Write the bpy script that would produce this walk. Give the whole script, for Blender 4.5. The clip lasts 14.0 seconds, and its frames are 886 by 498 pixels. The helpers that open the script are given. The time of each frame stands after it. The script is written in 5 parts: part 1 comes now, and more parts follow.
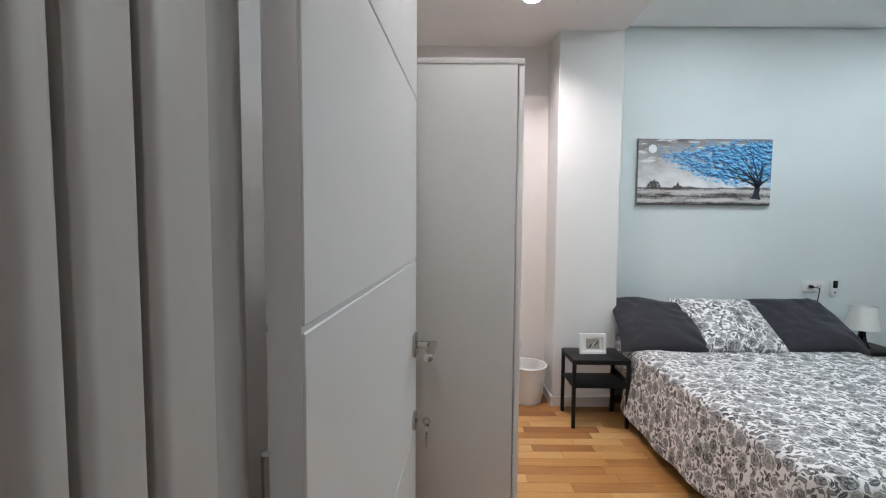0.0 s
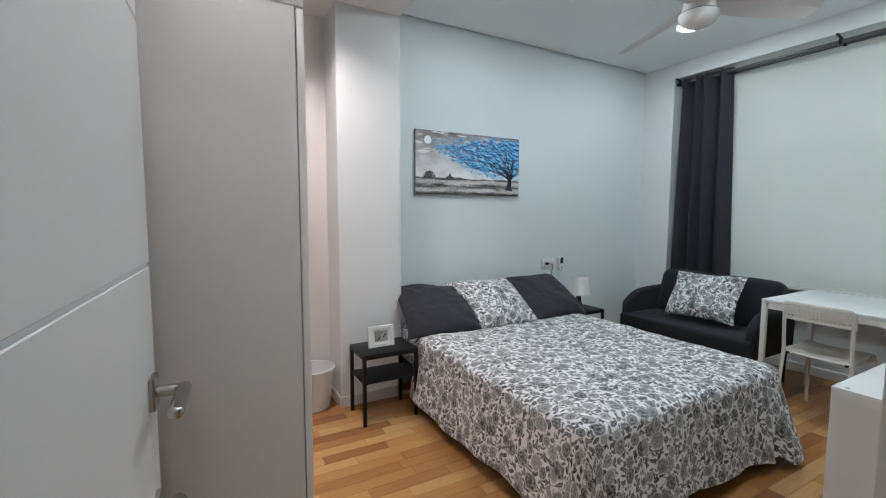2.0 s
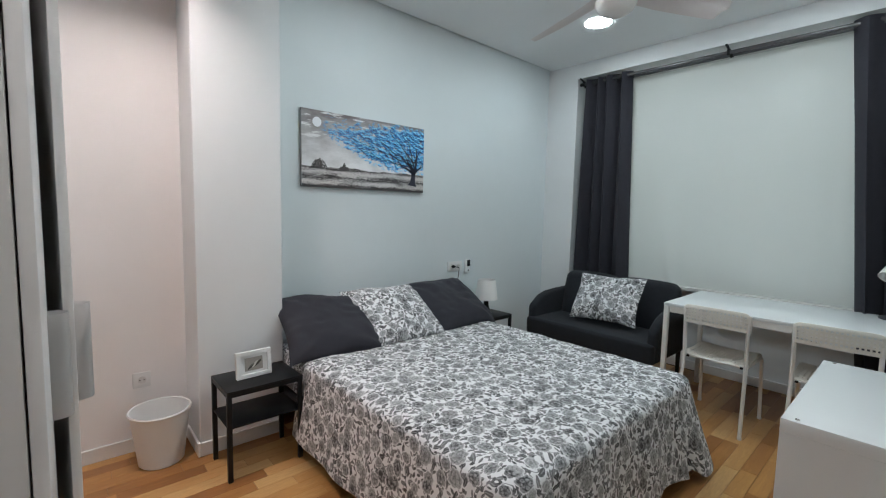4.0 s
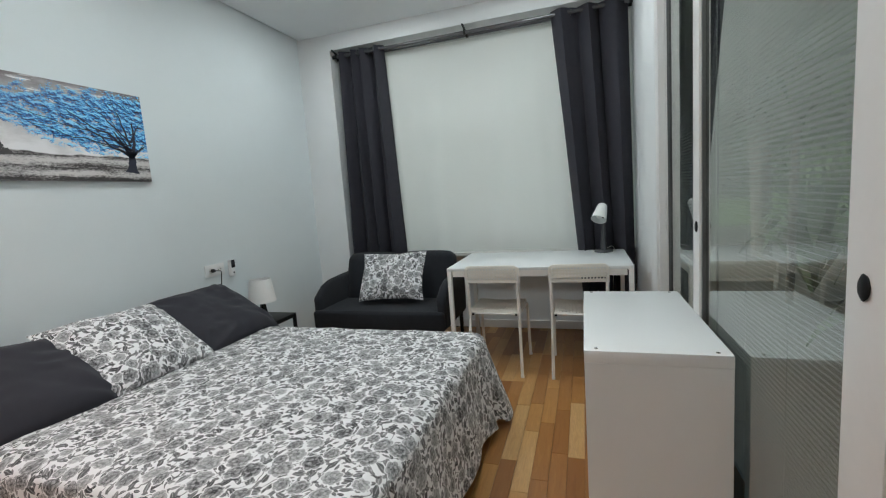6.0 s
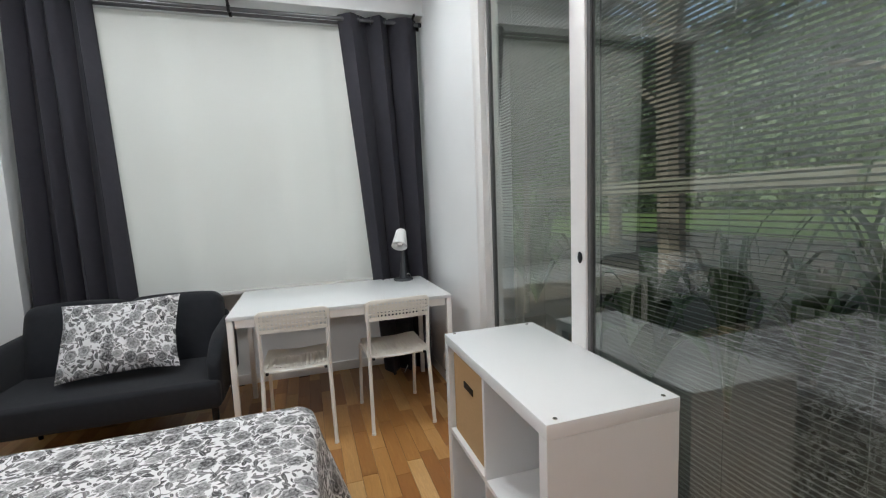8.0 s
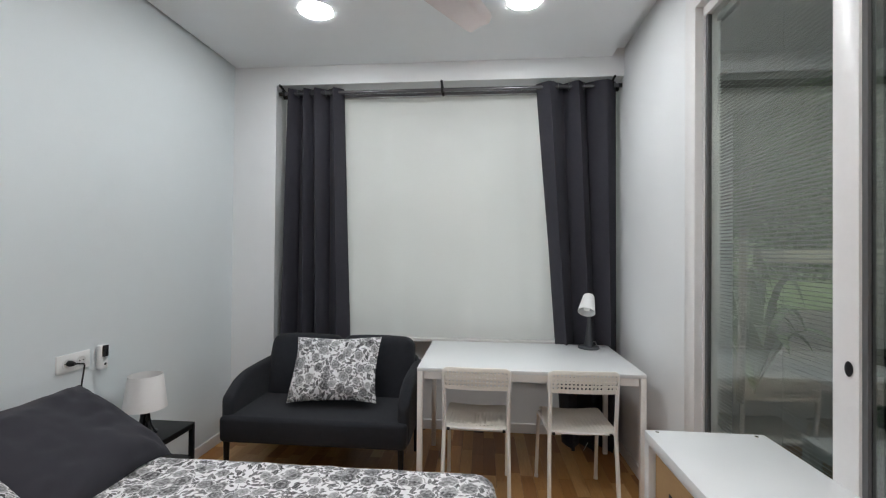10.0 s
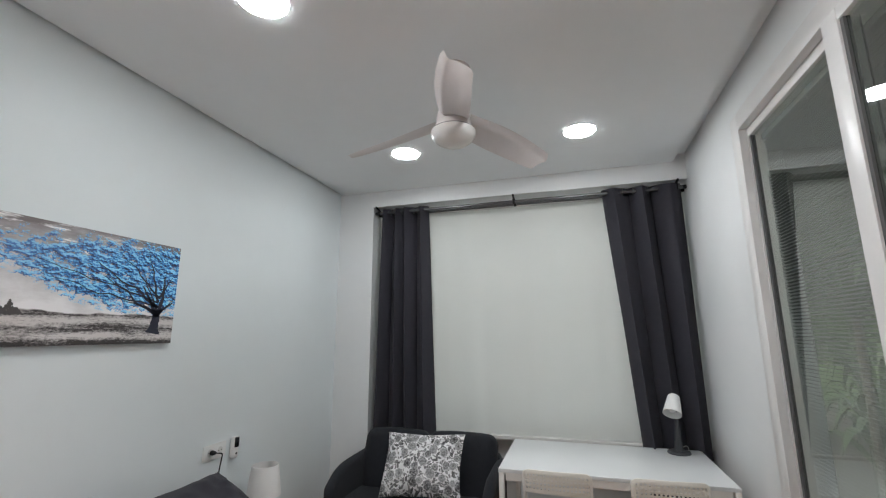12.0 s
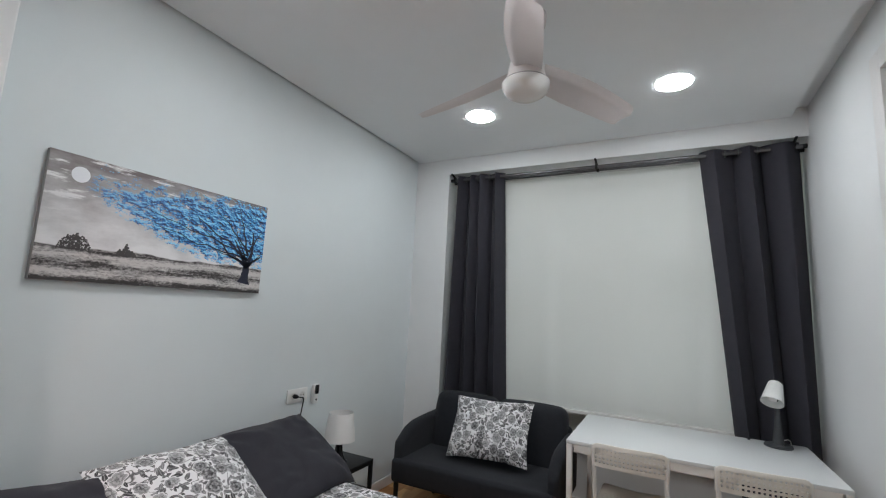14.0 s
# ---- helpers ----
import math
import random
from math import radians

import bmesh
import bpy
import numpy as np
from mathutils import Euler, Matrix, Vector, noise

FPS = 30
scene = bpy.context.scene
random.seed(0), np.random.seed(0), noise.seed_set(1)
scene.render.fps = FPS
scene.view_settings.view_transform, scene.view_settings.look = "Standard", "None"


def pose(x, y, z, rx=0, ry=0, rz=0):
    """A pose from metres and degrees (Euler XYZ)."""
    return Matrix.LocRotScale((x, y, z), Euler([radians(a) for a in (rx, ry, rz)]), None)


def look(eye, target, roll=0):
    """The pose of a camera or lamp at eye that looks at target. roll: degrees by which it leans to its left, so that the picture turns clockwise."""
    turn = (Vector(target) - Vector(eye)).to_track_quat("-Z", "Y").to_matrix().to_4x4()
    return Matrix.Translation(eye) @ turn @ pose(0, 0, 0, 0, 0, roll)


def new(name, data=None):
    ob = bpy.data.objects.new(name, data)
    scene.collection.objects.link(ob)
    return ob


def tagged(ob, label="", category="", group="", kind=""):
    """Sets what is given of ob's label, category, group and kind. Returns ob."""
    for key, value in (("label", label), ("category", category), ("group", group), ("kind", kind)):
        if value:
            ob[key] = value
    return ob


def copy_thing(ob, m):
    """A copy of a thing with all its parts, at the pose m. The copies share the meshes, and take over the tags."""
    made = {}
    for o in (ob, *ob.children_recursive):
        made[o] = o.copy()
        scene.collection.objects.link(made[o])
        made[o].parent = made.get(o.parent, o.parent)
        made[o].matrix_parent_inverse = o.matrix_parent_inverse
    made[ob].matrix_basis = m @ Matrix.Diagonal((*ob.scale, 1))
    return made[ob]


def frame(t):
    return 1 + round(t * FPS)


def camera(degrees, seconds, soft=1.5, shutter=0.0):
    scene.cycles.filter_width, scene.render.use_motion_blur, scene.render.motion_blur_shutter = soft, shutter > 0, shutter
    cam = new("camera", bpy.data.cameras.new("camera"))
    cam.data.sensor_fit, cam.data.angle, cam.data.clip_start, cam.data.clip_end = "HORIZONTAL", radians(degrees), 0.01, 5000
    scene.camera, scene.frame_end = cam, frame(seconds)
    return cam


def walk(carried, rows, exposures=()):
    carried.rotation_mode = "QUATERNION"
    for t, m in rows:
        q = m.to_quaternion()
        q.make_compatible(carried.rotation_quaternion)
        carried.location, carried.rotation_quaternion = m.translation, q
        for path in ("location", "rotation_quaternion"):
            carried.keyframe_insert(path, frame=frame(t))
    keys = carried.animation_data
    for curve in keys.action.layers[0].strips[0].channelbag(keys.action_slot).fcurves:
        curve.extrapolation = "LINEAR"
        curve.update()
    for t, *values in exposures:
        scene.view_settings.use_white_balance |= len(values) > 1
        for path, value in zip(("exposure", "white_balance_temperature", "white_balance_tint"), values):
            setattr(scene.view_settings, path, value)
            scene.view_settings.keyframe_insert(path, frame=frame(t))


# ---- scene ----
cam = camera(91.3, 14.0, 1.15)
PATH = [
    (0, (0.121, 0.218, 1.329), (0.118, 2.214, 1.202), 0.4),
    (0.5, (0.128, 0.349, 1.353), (0.512, 2.308, 1.229), -0.8),
    (1, (0.118, 0.418, 1.351), (0.815, 2.288, 1.221), -0.4),
    (1.5, (0.11, 0.442, 1.34), (1.009, 2.222, 1.183), 0.1),
    (2, (0.135, 0.462, 1.32), (1.101, 2.205, 1.153), 0.2),
    (2.2, (0.129, 0.488, 1.333), (1.11, 2.224, 1.168), 0.0),
    (4.5, (0.425, 0.895, 1.326), (1.85, 2.286, 1.144), -0.1),
    (5, (0.427, 0.947, 1.323), (1.974, 2.2, 1.127), -2.9),
    (5.5, (0.511, 0.935, 1.3), (2.3, 1.801, 1.076), -3.3),
    (6, (0.591, 1.028, 1.253), (2.475, 1.652, 1.01), -4.2),
    (6.5, (0.824, 1.227, 1.242), (2.805, 1.379, 1.01), -7.0),
    (7, (0.976, 1.386, 1.212), (2.918, 0.992, 0.937), -3.5),
    (7.2, (1.017, 1.47, 1.218), (2.887, 0.837, 0.899), -4.3),
    (9.3, (1.099, 1.556, 1.377), (3.084, 1.308, 1.385), 1.4),
    (9.5, (1.115, 1.55, 1.367), (3.109, 1.393, 1.381), 1.2),
    (10, (1.092, 1.604, 1.373), (3.083, 1.79, 1.392), 0.5),
    (10.5, (1.064, 1.646, 1.375), (3.025, 2.036, 1.391), 0.7),
    (11, (1.048, 1.648, 1.375), (3.01, 2.038, 1.39), 0.4),
    (11.5, (0.992, 1.559, 1.38), (2.939, 2.016, 1.34), 0.4),
    (12, (0.79, 1.493, 1.504), (2.671, 2.055, 1.888), -0.2),
    (12.5, (0.653, 1.448, 1.56), (2.449, 1.977, 2.265), 1.9),
    (13, (0.629, 1.425, 1.577), (2.413, 1.956, 2.308), 1.5),
    (13.5, (0.674, 1.41, 1.551), (2.467, 2.004, 2.209), 0.4),
    (14, (0.867, 1.443, 1.431), (2.623, 2.362, 1.703), 2.9),
]
SKY, SUN, LED_POWER, UNSEEN_SPOT_POWER, WARM_POWER = 0.11, 2.6, 109.0, 500.0, 1420.0
EXPOSURES = [(0.0, 0.15, 5900, 1), (1.0, 0.0, 5870, 1), (2.2, -0.08, 5860, 1), (4.5, -0.17, 5950, 0), (5.5, -0.15, 6080, 0), (7.2, 0.18, 6400, 7), (9.3, 0.23, 6380, 8), (10.0, 0.1, 6400, 9), (11.0, -0.07, 6400, 9), (12.5, -0.11, 6450, 8), (14.0, -0.19, 6300, 8)]
walk(cam, [(t, look(eye, target, roll)) for t, eye, target, roll in PATH], EXPOSURES)

# ---- world and light ----
world = bpy.data.worlds.new("world")
scene.world = world
world.use_nodes = True
sky = world.node_tree.nodes.new("ShaderNodeTexSky")
sky.sky_type, sky.sun_disc = "NISHITA", False
sky.sun_elevation, sky.sun_rotation = radians(42), radians(-20)
world.node_tree.links.new(sky.outputs[0], world.node_tree.nodes["Background"].inputs[0])
world.node_tree.nodes["Background"].inputs[1].default_value = SKY
sun = new("sun", bpy.data.lights.new("sun", "SUN"))
sun.data.energy, sun.data.angle, sun.data.color = SUN, radians(15), (1.0, 0.96, 0.9)
sun.matrix_world = look((-1, 9, 9), (2, -2, 0))
# area lamp added behind the cloth to brighten it, in place of sky light
window_light = new("window_daylight_fill", bpy.data.lights.new("window_daylight_fill", "AREA"))
window_light.data.shape, window_light.data.size, window_light.data.size_y = "RECTANGLE", 2.3, 1.7
window_light.data.energy, window_light.data.color = 7.2, (1.0, 1.0, 0.98)
window_light.matrix_world = look((4.60, 1.9, 1.68), (3.0, 1.9, 1.68))


# ---- materials ----
class Nodes:
    """A small builder of node materials."""

    def __init__(self, name):
        self.mat = bpy.data.materials.new(name)
        self.mat.use_nodes = True
        self.tree = self.mat.node_tree
        self.bsdf = self.tree.nodes["Principled BSDF"]

    def add(self, kind):
        return self.tree.nodes.new("ShaderNode" + kind)

    def set(self, socket, value):
        if isinstance(value, bpy.types.NodeSocket):
            self.tree.links.new(value, socket)
        else:
            socket.default_value = value

    def math(self, op, a, b=0.0, c=0.0):
        node = self.add("Math")
        node.operation = op
        for n, v in enumerate((a, b, c)):
            self.set(node.inputs[n], v)
        return node.outputs[0]

    def vec(self, op, a, b=(0, 0, 0), out=0):
        node = self.add("VectorMath")
        node.operation = op
        self.set(node.inputs[0], a)
        self.set(node.inputs[3 if op == "SCALE" else 1], b)
        return node.outputs[out]

    def mix(self, f, a, b):
        node = self.add("Mix")
        node.data_type = "RGBA"
        self.set(node.inputs[0], f)
        self.set(node.inputs[6], a if isinstance(a, bpy.types.NodeSocket) else (*a, 1))
        self.set(node.inputs[7], b if isinstance(b, bpy.types.NodeSocket) else (*b, 1))
        return node.outputs[2]

    def noise(self, at, scale, detail=3.0, rough=0.5):
        node = self.add("TexNoise")
        self.set(node.inputs["Vector"], at)
        node.inputs["Scale"].default_value, node.inputs["Detail"].default_value, node.inputs["Roughness"].default_value = scale, detail, rough
        return node.outputs[0]

    def ramp(self, value, low, high):
        node = self.add("MapRange")
        self.set(node.inputs[0], value)
        node.inputs[1].default_value, node.inputs[2].default_value = low, high
        return node.outputs[0]

    def place(self, kind="Object"):
        return self.add("TexCoord").outputs[kind]

    def bump(self, height, strength, distance):
        node = self.add("Bump")
        node.inputs["Strength"].default_value, node.inputs["Distance"].default_value = strength, distance
        self.set(node.inputs["Height"], height)
        self.set(self.bsdf.inputs["Normal"], node.outputs[0])

    def finish(self, colour=None, rough=None, metal=None, **more):
        if colour is not None:
            self.set(self.bsdf.inputs["Base Color"], colour if isinstance(colour, bpy.types.NodeSocket) else (*colour, 1))
        if rough is not None:
            self.set(self.bsdf.inputs["Roughness"], rough)
        if metal is not None:
            self.set(self.bsdf.inputs["Metallic"], metal)
        for key, value in more.items():
            self.set(self.bsdf.inputs[key.replace("_", " ")], value)
        return self.mat


def plain(name, colour, rough=0.5, metal=0.0, grain=60.0, vary=0.06, bump=0.1, depth=0.001, wear=0.08, **more):
    """A surface with soft stains at one scale and grain at another."""
    n = Nodes(name)
    at = n.place()
    big, small = n.noise(at, 2.3, 4.0), n.noise(at, grain, 3.0)
    dark, light = tuple(c * (1 - vary) for c in colour), tuple(min(1.0, c * (1 + vary)) for c in colour)
    shade = n.mix(n.ramp(n.math("ADD", n.math("MULTIPLY", big, 0.7), n.math("MULTIPLY", small, 0.3)), 0.3, 0.7), dark, light)
    gloss = n.math("ADD", rough - wear / 2, n.math("MULTIPLY", big, wear))
    if bump:
        n.bump(small, bump, depth)
    return n.finish(shade, gloss, metal, **more)


def fabric(name, colour, thread=900.0, rough=0.9, uneven=1.0):
    n = Nodes(name)
    at = n.place()
    a, b, c = n.noise(at, thread, 2.0), n.noise(at, 30.0, 3.0), n.noise(at, 3.0)
    f = n.math("ADD", n.math("MULTIPLY", a, 0.5), n.math("ADD", n.math("MULTIPLY", b, 0.3), n.math("MULTIPLY", c, 0.2)))
    shade = n.mix(n.ramp(f, 0.3, 0.7), tuple(v * (1 - 0.25 * uneven) for v in colour), tuple(v * (1 + 0.25 * uneven) for v in colour))
    n.bump(n.math("ADD", a, b), 0.35 * uneven, 0.0015)
    return n.finish(shade, rough, Sheen_Weight=0.06, Sheen_Roughness=0.5, Specular_IOR_Level=0.25)


def floral(name):
    """White cotton printed with grey flowers, leaves and thin stems; the pattern lies in metres on the UV map."""
    n = Nodes(name)
    at = n.place("UV")
    warp = n.add("TexNoise")
    n.set(warp.inputs["Vector"], at)
    warp.inputs["Scale"].default_value = 14.0
    at2 = n.vec("ADD", at, n.vec("SCALE", n.vec("SUBTRACT", warp.outputs["Color"], (0.5, 0.5, 0.5)), 0.03))

    def cells(scale, jitter=0.8):
        v = n.add("TexVoronoi")
        v.voronoi_dimensions = "2D"
        n.set(v.inputs["Vector"], at2)
        v.inputs["Scale"].default_value, v.inputs["Randomness"].default_value = scale, jitter
        off = n.vec("SCALE", n.vec("SUBTRACT", at2, v.outputs["Position"]), scale)
        sep = n.add("SeparateXYZ")
        n.set(sep.inputs[0], off)
        rnd = n.add("SeparateXYZ")
        n.set(rnd.inputs[0], v.outputs["Color"])
        return sep.outputs[0], sep.outputs[1], rnd.outputs[0], rnd.outputs[1]

    # open flowers: two rings of scalloped petals round a dark heart
    x, y, r1, r2 = cells(13.2, 1.0)
    radius = n.math("SQRT", n.math("ADD", n.math("MULTIPLY", x, x), n.math("MULTIPLY", y, y)))
    angle = n.math("ADD", n.math("ARCTAN2", y, x), n.math("MULTIPLY", r1, 6.0))
    size = n.math("ADD", 0.27, n.math("MULTIPLY", r2, 0.24))

    def petals(share, count, phase, deep):
        wave = n.math("ABSOLUTE", n.math("SINE", n.math("ADD", n.math("MULTIPLY", angle, count / 2), phase)))
        edge = n.math("MULTIPLY", size, n.math("ADD", share * (1 - deep), n.math("MULTIPLY", n.math("POWER", wave, 0.6), share * deep)))
        return n.math("SUBTRACT", edge, radius), wave

    outer, wave_a = petals(1.0, 7.0, 0.0, 0.24)
    inner, wave_b = petals(0.60, 5.0, 0.9, 0.22)
    core, _ = petals(0.26, 5.0, 0.0, 0.15)
    flower = n.ramp(outer, -0.008, 0.012)
    streak = n.ramp(n.noise(n.vec("SCALE", at2, 1.0), 95.0, 3.0, 0.65), 0.35, 0.65)

    def tone(inside, wave):
        deep = n.math("ADD", 0.56, n.math("MULTIPLY", n.ramp(inside, 0.02, 0.15), 0.34))
        line = n.ramp(n.math("ABSOLUTE", inside), 0.032, 0.010)
        cleft = n.math("MULTIPLY", n.ramp(wave, 0.30, 0.10), 0.4)
        return n.math("ADD", n.math("ADD", n.math("MULTIPLY", deep, n.math("ADD", 0.7, n.math("MULTIPLY", streak, 0.55))), n.math("MULTIPLY", line, 0.22)), cleft)

    step_in, step_core = n.ramp(inner, -0.004, 0.008), n.ramp(core, -0.004, 0.01)
    inside = n.math("ADD", n.math("MULTIPLY", tone(outer, wave_a), n.math("SUBTRACT", 1.0, step_in)), n.math("MULTIPLY", tone(inner, wave_b), step_in))
    inside = n.math("MAXIMUM", inside, n.math("MULTIPLY", step_core, 0.85))
    inside = n.math("MULTIPLY", inside, n.math("ADD", 0.72, n.math("MULTIPLY", r1, 0.34)))
    # leaves at two sizes, with a pale rib
    leaves = None
    for scale, long, wide in ((24.0, 0.52, 0.21), (40.0, 0.48, 0.21)):
        x, y, r1, r2 = cells(scale, 0.95)
        turn = n.math("MULTIPLY", r1, 6.28)
        c, s = n.math("COSINE", turn), n.math("SINE", turn)
        u = n.math("ADD", n.math("MULTIPLY", x, c), n.math("MULTIPLY", y, s))
        v = n.math("SUBTRACT", n.math("MULTIPLY", y, c), n.math("MULTIPLY", x, s))
        body = n.math("SUBTRACT", 1.0, n.math("ADD", n.math("POWER", n.math("ABSOLUTE", n.math("DIVIDE", u, long)), 1.5), n.math("POWER", n.math("ABSOLUTE", n.math("DIVIDE", v, wide)), 1.7)))
        rib = n.math("ADD", 0.62, n.math("MULTIPLY", n.ramp(n.math("ABSOLUTE", v), 0.005, 0.045), 0.38))
        leaf = n.math("MULTIPLY", n.math("MULTIPLY", n.ramp(body, 0.0, 0.12), rib), n.math("ADD", 0.72, n.math("MULTIPLY", r2, 0.3)))
        leaves = leaf if leaves is None else n.math("MAXIMUM", leaves, leaf)
    stem = n.ramp(n.math("ABSOLUTE", n.math("SUBTRACT", n.noise(at, 12.0, 1.5), 0.5)), 0.012, 0.004)
    ground = n.math("MAXIMUM", leaves, n.math("MULTIPLY", stem, 0.85))
    clear = n.math("SUBTRACT", 1.0, n.ramp(outer, -0.055, -0.03))
    ink = n.math("ADD", n.math("MULTIPLY", flower, inside), n.math("MULTIPLY", clear, ground))
    wash = n.math("MULTIPLY", ink, n.math("ADD", 0.82, n.math("MULTIPLY", n.noise(at, 8.0), 0.36)))
    weave = n.noise(at, 700.0, 2.0)
    shade = n.mix(n.math("MINIMUM", wash, 1.0), (0.78, 0.78, 0.79), (0.030, 0.029, 0.032))
    n.bump(n.math("ADD", n.math("MULTIPLY", weave, 0.3), n.noise(at, 18.0, 3.0)), 0.4, 0.007)
    return n.finish(shade, 0.85, Sheen_Weight=0.08)


def parquet(name):
    """Oiled oak strips: each strip its own tone, with grain along x."""
    n = Nodes(name)
    info = n.add("ObjectInfo").outputs["Random"]
    island = n.add("NewGeometry").outputs["Random Per Island"]
    pick = n.math("FRACT", n.math("ADD", n.math("MULTIPLY", info, 7.31), island))
    at = n.place()
    stretch = n.add("Mapping")
    n.set(stretch.inputs["Vector"], at)
    shift = n.add("CombineXYZ")
    n.set(shift.inputs[0], n.math("MULTIPLY", pick, 37.0))
    n.set(shift.inputs[1], n.math("MULTIPLY", pick, 91.0))
    n.set(stretch.inputs["Location"], shift.outputs[0])
    stretch.inputs["Scale"].default_value = (1.0, 9.0, 1.0)
    grain, fine = n.noise(stretch.outputs[0], 5.0, 5.0, 0.6), n.noise(stretch.outputs[0], 42.0, 4.0, 0.6)
    ring = n.ramp(n.math("SINE", n.math("MULTIPLY", grain, 38.0)), -1.0, 1.0)
    tone = n.add("ValToRGB")
    stops = ((0.0, (0.25, 0.095, 0.026)), (0.28, (0.37, 0.165, 0.048)), (0.6, (0.53, 0.28, 0.090)), (1.0, (0.68, 0.43, 0.19)))
    while len(tone.color_ramp.elements) < len(stops):
        tone.color_ramp.elements.new(0.5)
    for e, (p, c) in zip(tone.color_ramp.elements, stops):
        e.position, e.color = p, (*c, 1)
    n.set(tone.inputs[0], n.math("ADD", n.math("MULTIPLY", pick, 0.85), n.math("MULTIPLY", n.math("SUBTRACT", grain, 0.3), 0.4)))
    shade = n.mix(n.math("MULTIPLY", n.math("ADD", n.math("MULTIPLY", ring, 0.4), n.math("MULTIPLY", fine, 0.6)), 0.34), tone.outputs[0], (0.17, 0.075, 0.028))
    n.bump(fine, 0.08, 0.001)
    return n.finish(shade, n.math("ADD", 0.24, n.math("MULTIPLY", fine, 0.16)))


def glowing(name, colour, strength):
    n = Nodes(name)
    return n.finish((0.9, 0.9, 0.9), 0.4, Emission_Color=(*colour, 1), Emission_Strength=strength)


def wall_paint(name, colour):
    n = Nodes(name)
    at = n.place()
    roll, cloud, fine = n.noise(at, 260.0, 3.0), n.noise(at, 1.1, 4.0), n.noise(at, 9.0, 3.0)
    f = n.math("ADD", n.math("MULTIPLY", cloud, 0.6), n.math("MULTIPLY", fine, 0.4))
    shade = n.mix(n.ramp(f, 0.3, 0.7), tuple(c * 0.965 for c in colour), colour)
    n.bump(n.math("ADD", n.math("MULTIPLY", roll, 0.5), fine), 0.1, 0.0012)
    return n.finish(shade, n.math("ADD", 0.55, n.math("MULTIPLY", fine, 0.15)))


WHITE_WALL = wall_paint("white_wall_paint", (0.765, 0.775, 0.78))
BLUE_WALL = wall_paint("pale_blue_wall_paint", (0.70, 0.745, 0.757))
ENTRY_PAINT = wall_paint("warm_white_wall_paint", (0.83, 0.805, 0.795))
CEILING = wall_paint("ceiling_paint", (0.86, 0.885, 0.90))
OAK = parquet("oak_strip")
JOINT = plain("dark_joint", (0.07, 0.035, 0.015), 0.8)
LACQUER = plain("white_lacquer", (0.74, 0.745, 0.75), 0.32, grain=120, vary=0.02, bump=0.03)
FRAME_WHITE = plain("white_frame_lacquer", (0.76, 0.745, 0.735), 0.35, vary=0.03, bump=0.03)
GREY_PANEL = plain("light_grey_foil", (0.64, 0.625, 0.61), 0.45, vary=0.03, bump=0.04)
CASING = plain("door_casing_lacquer", (0.52, 0.495, 0.475), 0.4, vary=0.04)
MELAMINE = plain("white_melamine", (0.72, 0.735, 0.74), 0.3, grain=300, vary=0.02, bump=0.02)
PLASTIC = plain("white_plastic", (0.76, 0.76, 0.75), 0.35, vary=0.02, bump=0.02)
CHAIR_WHITE = plain("off_white_plastic", (0.80, 0.765, 0.70), 0.42, vary=0.03, bump=0.05)
TUBE_WHITE = plain("white_powder_coat", (0.80, 0.775, 0.745), 0.4, vary=0.03, bump=0.05)
BLACK = plain("black_powder_coat", (0.007, 0.007, 0.008), 0.45, vary=0.2, bump=0.08, Specular_IOR_Level=0.3)
GLOSS_BLACK = plain("glossy_black_plastic", (0.01, 0.01, 0.012), 0.12, bump=0)
STEEL = plain("brushed_steel", (0.47, 0.45, 0.42), 0.26, 1.0, grain=200, vary=0.08, bump=0.04)
ROD_STEEL = plain("dark_steel", (0.14, 0.14, 0.15), 0.3, 0.8, vary=0.1, bump=0.03)
SOFA_CLOTH = fabric("anthracite_weave", (0.019, 0.0205, 0.025))
CURTAIN_CLOTH = fabric("charcoal_curtain_cloth", (0.082, 0.080, 0.098), 600, 0.9, 0.5)
PILLOW_CLOTH = fabric("anthracite_cotton", (0.030, 0.030, 0.038), 1200, 0.85, 0.5)


def thin_cloth(name, colour):
    """White cloth that lets some daylight through."""
    n = Nodes(name)
    at = n.place()
    weave, soft = n.noise(at, 500.0, 2.0), n.noise(at, 2.0, 3.0)
    shade = n.mix(n.math("ADD", n.math("MULTIPLY", weave, 0.4), n.math("MULTIPLY", soft, 0.6)), tuple(c * 0.94 for c in colour), colour)
    n.finish(shade, 0.9)
    through_light = n.add("BsdfTranslucent")
    n.set(through_light.inputs[0], shade)
    both = n.add("MixShader")
    both.inputs[0].default_value = 0.22
    n.set(both.inputs[1], n.bsdf.outputs[0])
    n.set(both.inputs[2], through_light.outputs[0])
    n.set(n.tree.nodes["Material Output"].inputs[0], both.outputs[0])
    return n.mat


SHEER_CLOTH = thin_cloth("white_window_cloth", (0.94, 0.945, 0.925))
FLORAL = floral("floral_cotton")
CARDBOARD = plain("brown_cardboard", (0.42, 0.27, 0.13), 0.85, grain=90, vary=0.1, bump=0.2)
FAN_WHITE = plain("white_fan_plastic", (0.68, 0.64, 0.63), 0.4, vary=0.03, bump=0.02)
OPAL = plain("opal_glass", (0.82, 0.81, 0.79), 0.25, vary=0.01, bump=0)
SHADE_WHITE = plain("white_lamp_shade", (0.8, 0.8, 0.79), 0.5, vary=0.02, bump=0.05)
DARK_GREY = plain("dark_grey_plastic", (0.05, 0.052, 0.058), 0.45, vary=0.1)
LED = glowing("led_diffuser", (0.97, 0.985, 1.0), LED_POWER)
